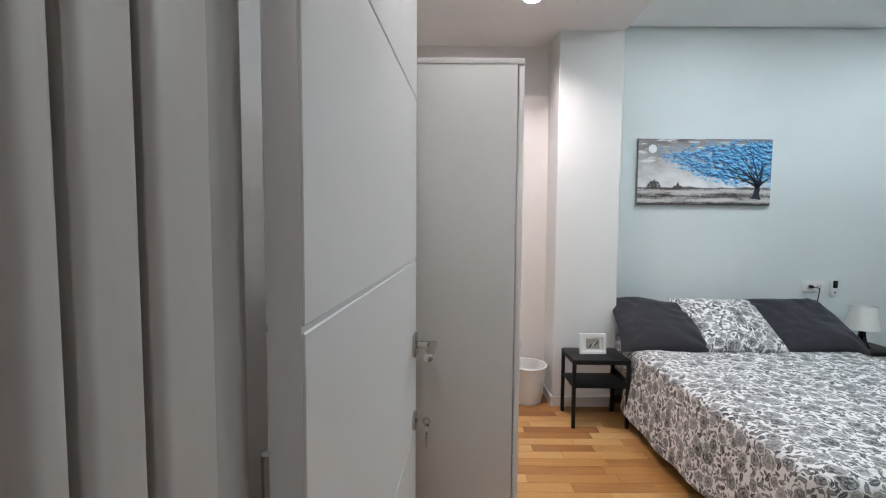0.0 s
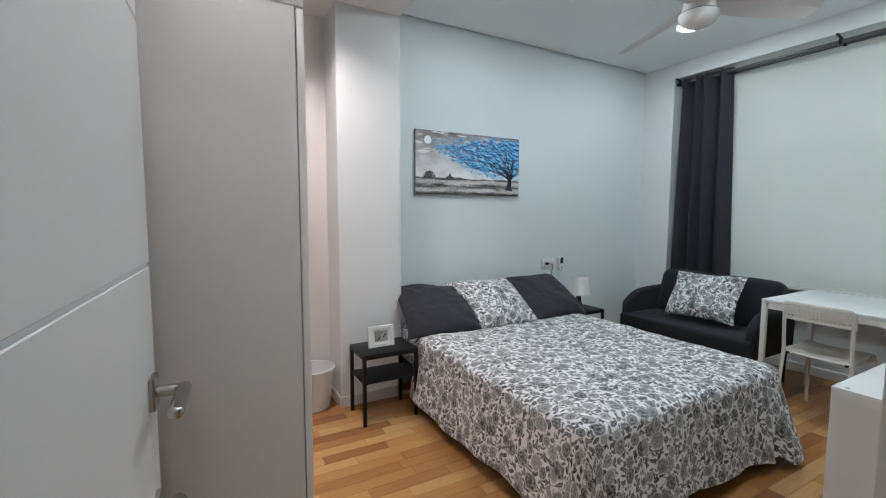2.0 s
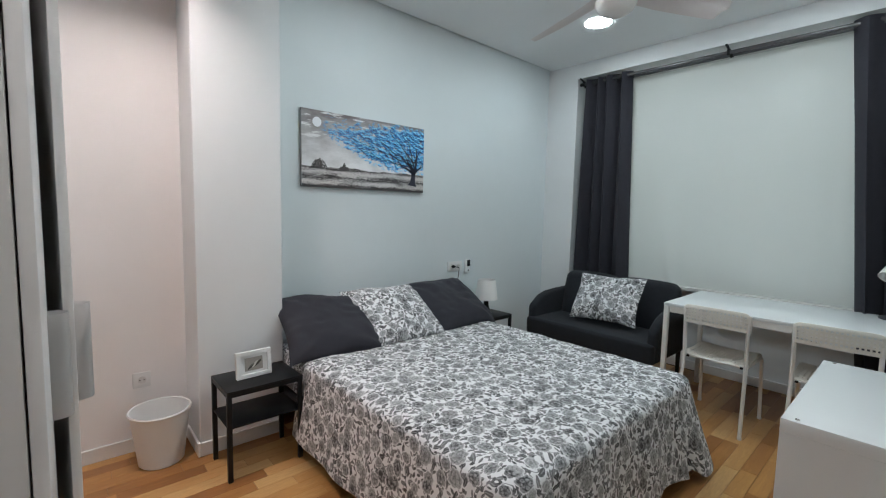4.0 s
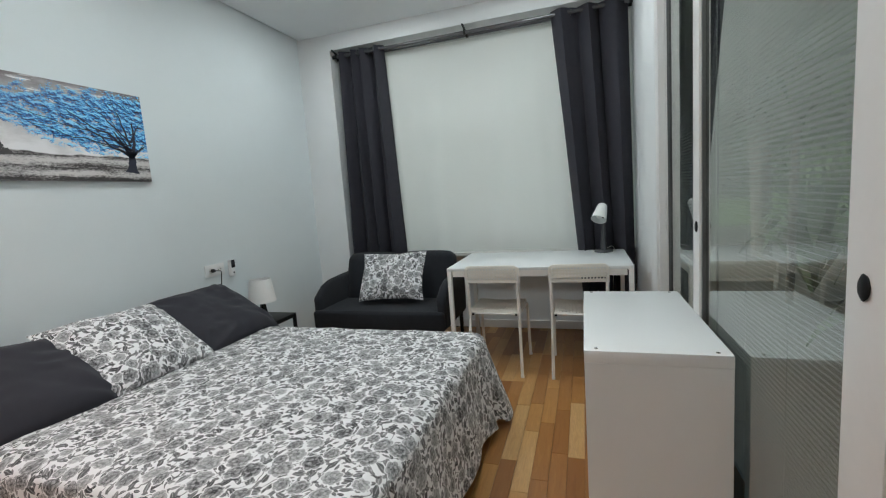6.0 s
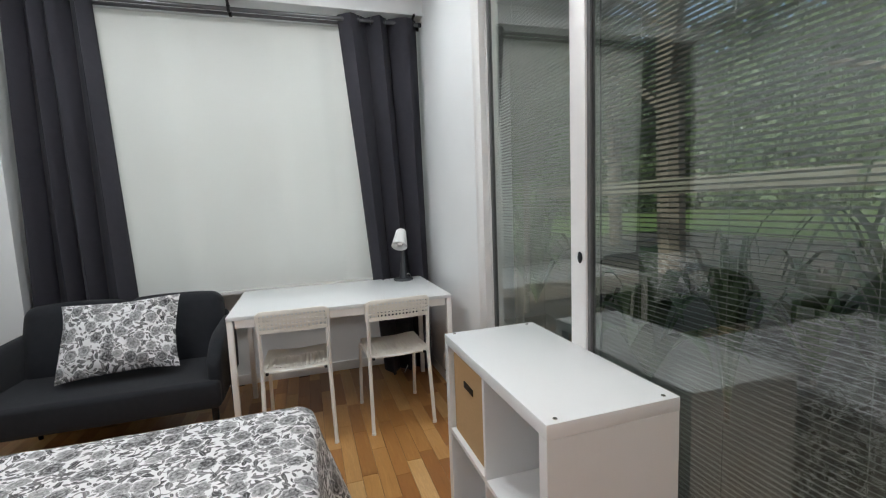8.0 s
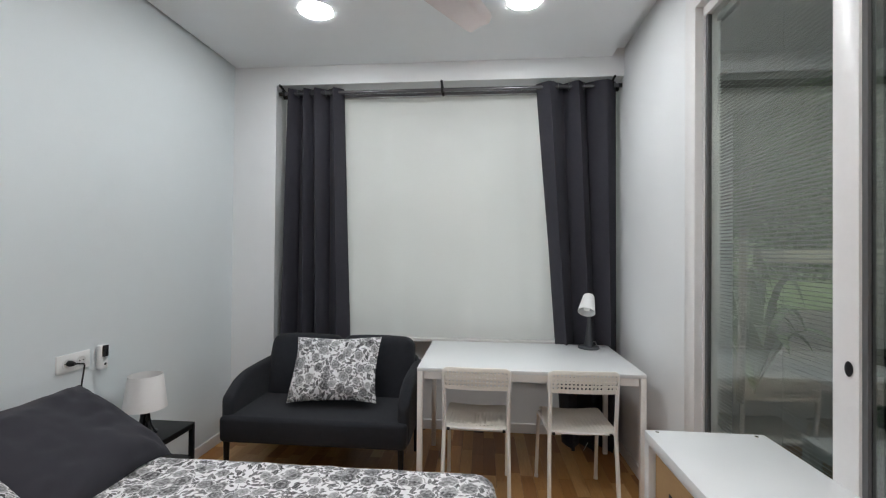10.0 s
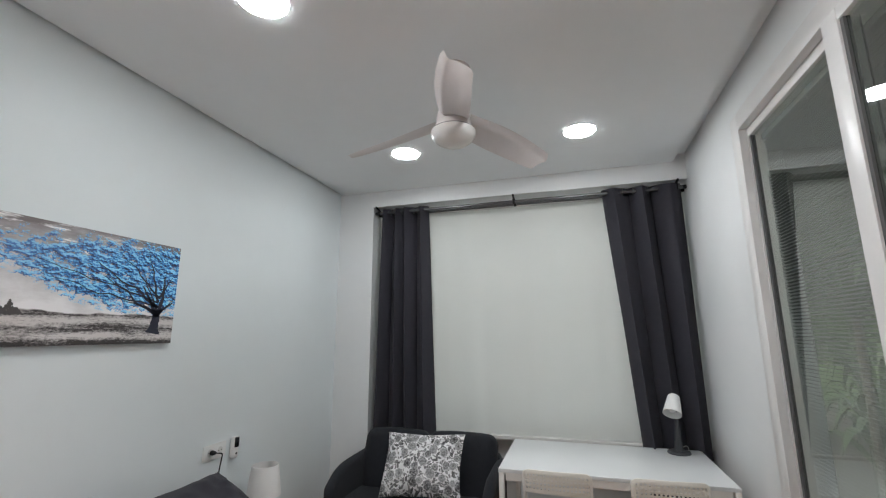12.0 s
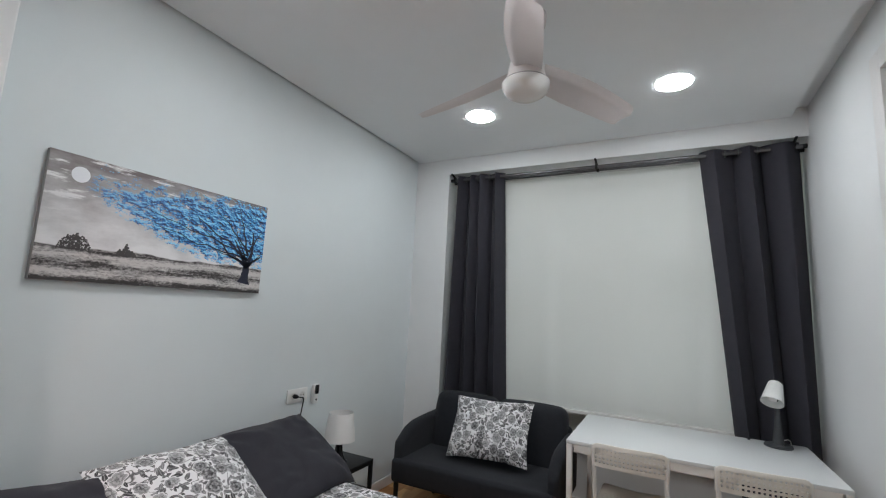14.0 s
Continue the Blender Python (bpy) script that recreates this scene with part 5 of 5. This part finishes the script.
leafy("broad_leaf_plant", 1.3, -1.3, 0, ((9, 0.55, 0.16, 0.75), (7, 0.4, 0.13, 1.0)), "broad-leaved green plant outside the glass", "plant")
leafy("broad_leaf_plant", 1.45, -0.9, 0, ((10, 0.6, 0.15, 0.9), (6, 0.45, 0.12, 1.2)), "broad-leaved green plant outside the glass", "plant")
palm = leafy("garden_palm", 5.35, -0.8, 1.6, ((18, 0.85, 0.06, 0.35), (14, 0.65, 0.055, 0.55), (10, 0.9, 0.055, 0.12)), "palm with drooping narrow fronds outside the glass", "palm")
part("trunk", rod(bend([(0.05, 0, -1.62), (-0.03, 0.02, -0.7), (0, 0, 0.03)], 6, 0.4), 0.035, 10), BARK, palm)
leafy("broad_leaf_plant", 3.35, -0.6, 0, ((9, 0.5, 0.15, 0.6), (7, 0.4, 0.12, 0.85)), "broad-leaved green plant outside the glass", "plant")
leafy("broad_leaf_plant", 5.7, -1.1, 0, ((10, 0.6, 0.14, 0.8), (8, 0.45, 0.12, 1.15)), "broad-leaved green plant below the palm", "plant")
leafy("low_shrub", 6.6, -1.5, 0, ((26, 0.6, 0.07, 0.9), (18, 0.4, 0.06, 1.3)), "bushy shrub beside the palm on the terrace", "plant")
leafy("low_shrub", 2.78, -0.62, 0, ((20, 0.16, 0.04, 0.75), (16, 0.13, 0.035, 0.95)), "small upright shrub outside the glass", "plant")
leafy("low_shrub", 2.9, -1.5, 0, ((22, 0.45, 0.06, 0.6), (14, 0.3, 0.06, 0.8)), "low bushy shrub on the garden ground", "plant")
leafy("low_shrub", 1.3, -1.9, 0, ((22, 0.45, 0.06, 0.6), (14, 0.3, 0.06, 0.9)), "low bushy shrub on the garden ground", "plant")
leafy("arching_palm", 2.05, -0.8, 0.0, ((14, 0.75, 0.05, 1.25), (10, 0.6, 0.045, 1.45)), "tall arching palm close to the glass", "plant")

def pergola():
    p = thing("timber_fence", 1.0, -3.0, 0, "weathered timber fence rail with posts beyond the plants", "fence")
    for x in (0.3, 7.9):
        part("post", box(x - 0.06, x + 0.06, -0.06, 0.06, 0, 1.5, 0.01), TIMBER, p)
    for z in (1.28,):
        part("rail", box(0.0, 8.0, -0.085, -0.06, z, z + 0.20, 0.006), TIMBER, p)


pergola()
for x, y, h, s in ((2.2, -7.2, 5.2, 2.0), (10.5, -6.2, 5.4, 2.0), (8.2, -1.5, 4.4, 1.5)):
    tree(x, y, h, s, "leafy green garden tree beyond the lawn")
hedge = bmesh.new()
for k in range(26000):
    along, z = random.random(), 13.0 * random.random() ** 0.9
    bulge = 0.6 * noise.noise((along * 14, z * 0.5, 0)) + 0.3 * random.random()
    x, y = (0.9 + 52 * along, -26 + 2 * bulge) if along < 0.5 else (27 - 2 * bulge, -26 + 52 * (along - 0.5))
    s = 0.2 + 0.2 * random.random()
    q = Euler((random.random() * 6, random.random() * 6, random.random() * 6)).to_matrix()
    hedge.faces.new([hedge.verts.new(Vector((x, y, z)) + q @ Vector(v) * s) for v in ((-1, 0, 0), (0, -0.6, 0), (1, 0, 0), (0, 0.6, 0))])
tagged(part("hedge", hedge, LEAF_PALE, None, "", None), "dense green trees and hedge closing the garden", "hedge", kind="stuff")
for x, y, h, s in ((6.6, -4.1, 7.0, 2.4), (3.6, -4.6, 5.6, 1.8)):
    tree(x, y, h, s, "leafy green garden tree beyond the fence")
bm = box(0.9, 28.4, -28.0, -27.2, 0, 11.0)
box(28.0, 28.8, -27.2, 0.4, 0, 11.0, bm=bm)
structure("hedge_bank", bm, LEAF_PALE, "dark green body of the trees closing the garden", "hedge")


# ---- parquet floor, strip by strip ----
bm = box(-0.68, X_NICHE, 0.42, 3.70, -0.10, -0.006)
box(-0.98, 0.88, -1.98, 0.42, -0.10, -0.006, bm=bm)
floor = structure("floor", bm, JOINT, "oak strip parquet floor with mixed tones", "floor")
STRIP = 0.076
rest = bmesh.new()
shared = {}
count = 0
y = -1.98
while y < 3.66:
    west, east = (-0.66, X_NICHE - 0.002) if y > 0.40 else (-0.96, 0.86)
    x = west - random.random() * 0.4
    while x < east - 0.03:
        long = random.choice((0.30, 0.36, 0.42, 0.48, 0.54))
        a, b = max(x, west), min(x + long, east)
        x += long
        if b - a < 0.05:
            continue
        cx, cy = (a + b) / 2, y + STRIP / 2
        under_bed = BX0 + 0.05 < cx < BX1 - 0.1 and cy > BY0 + 0.15
        near = cy > 0.9 and 0.25 < cx < 4.0 and not under_bed and not (cx > 3.5 and cy > 2.2)
        if near and count < 300:
            key = round(b - a, 3)
            if key not in shared:
                shared[key] = mesh_of(box(-key / 2 + 0.0006, key / 2 - 0.0006, -STRIP / 2 + 0.0006, STRIP / 2 - 0.0006, -0.006, 0.0, 0.0006, 1), "strip", OAK)
            s = new("strip" if not count else f"strip.{count:03d}", shared[key])
            s.parent, s.location = floor, (cx, cy, 0)
            count += 1
        else:
            box(a + 0.0006, b - 0.0006, y + 0.0006, y + STRIP - 0.0006, -0.006, 0.0, bm=rest)
    y += STRIP
ob = part("strip_field", rest, OAK, floor, "", None)
tagged(ob, kind="stuff")
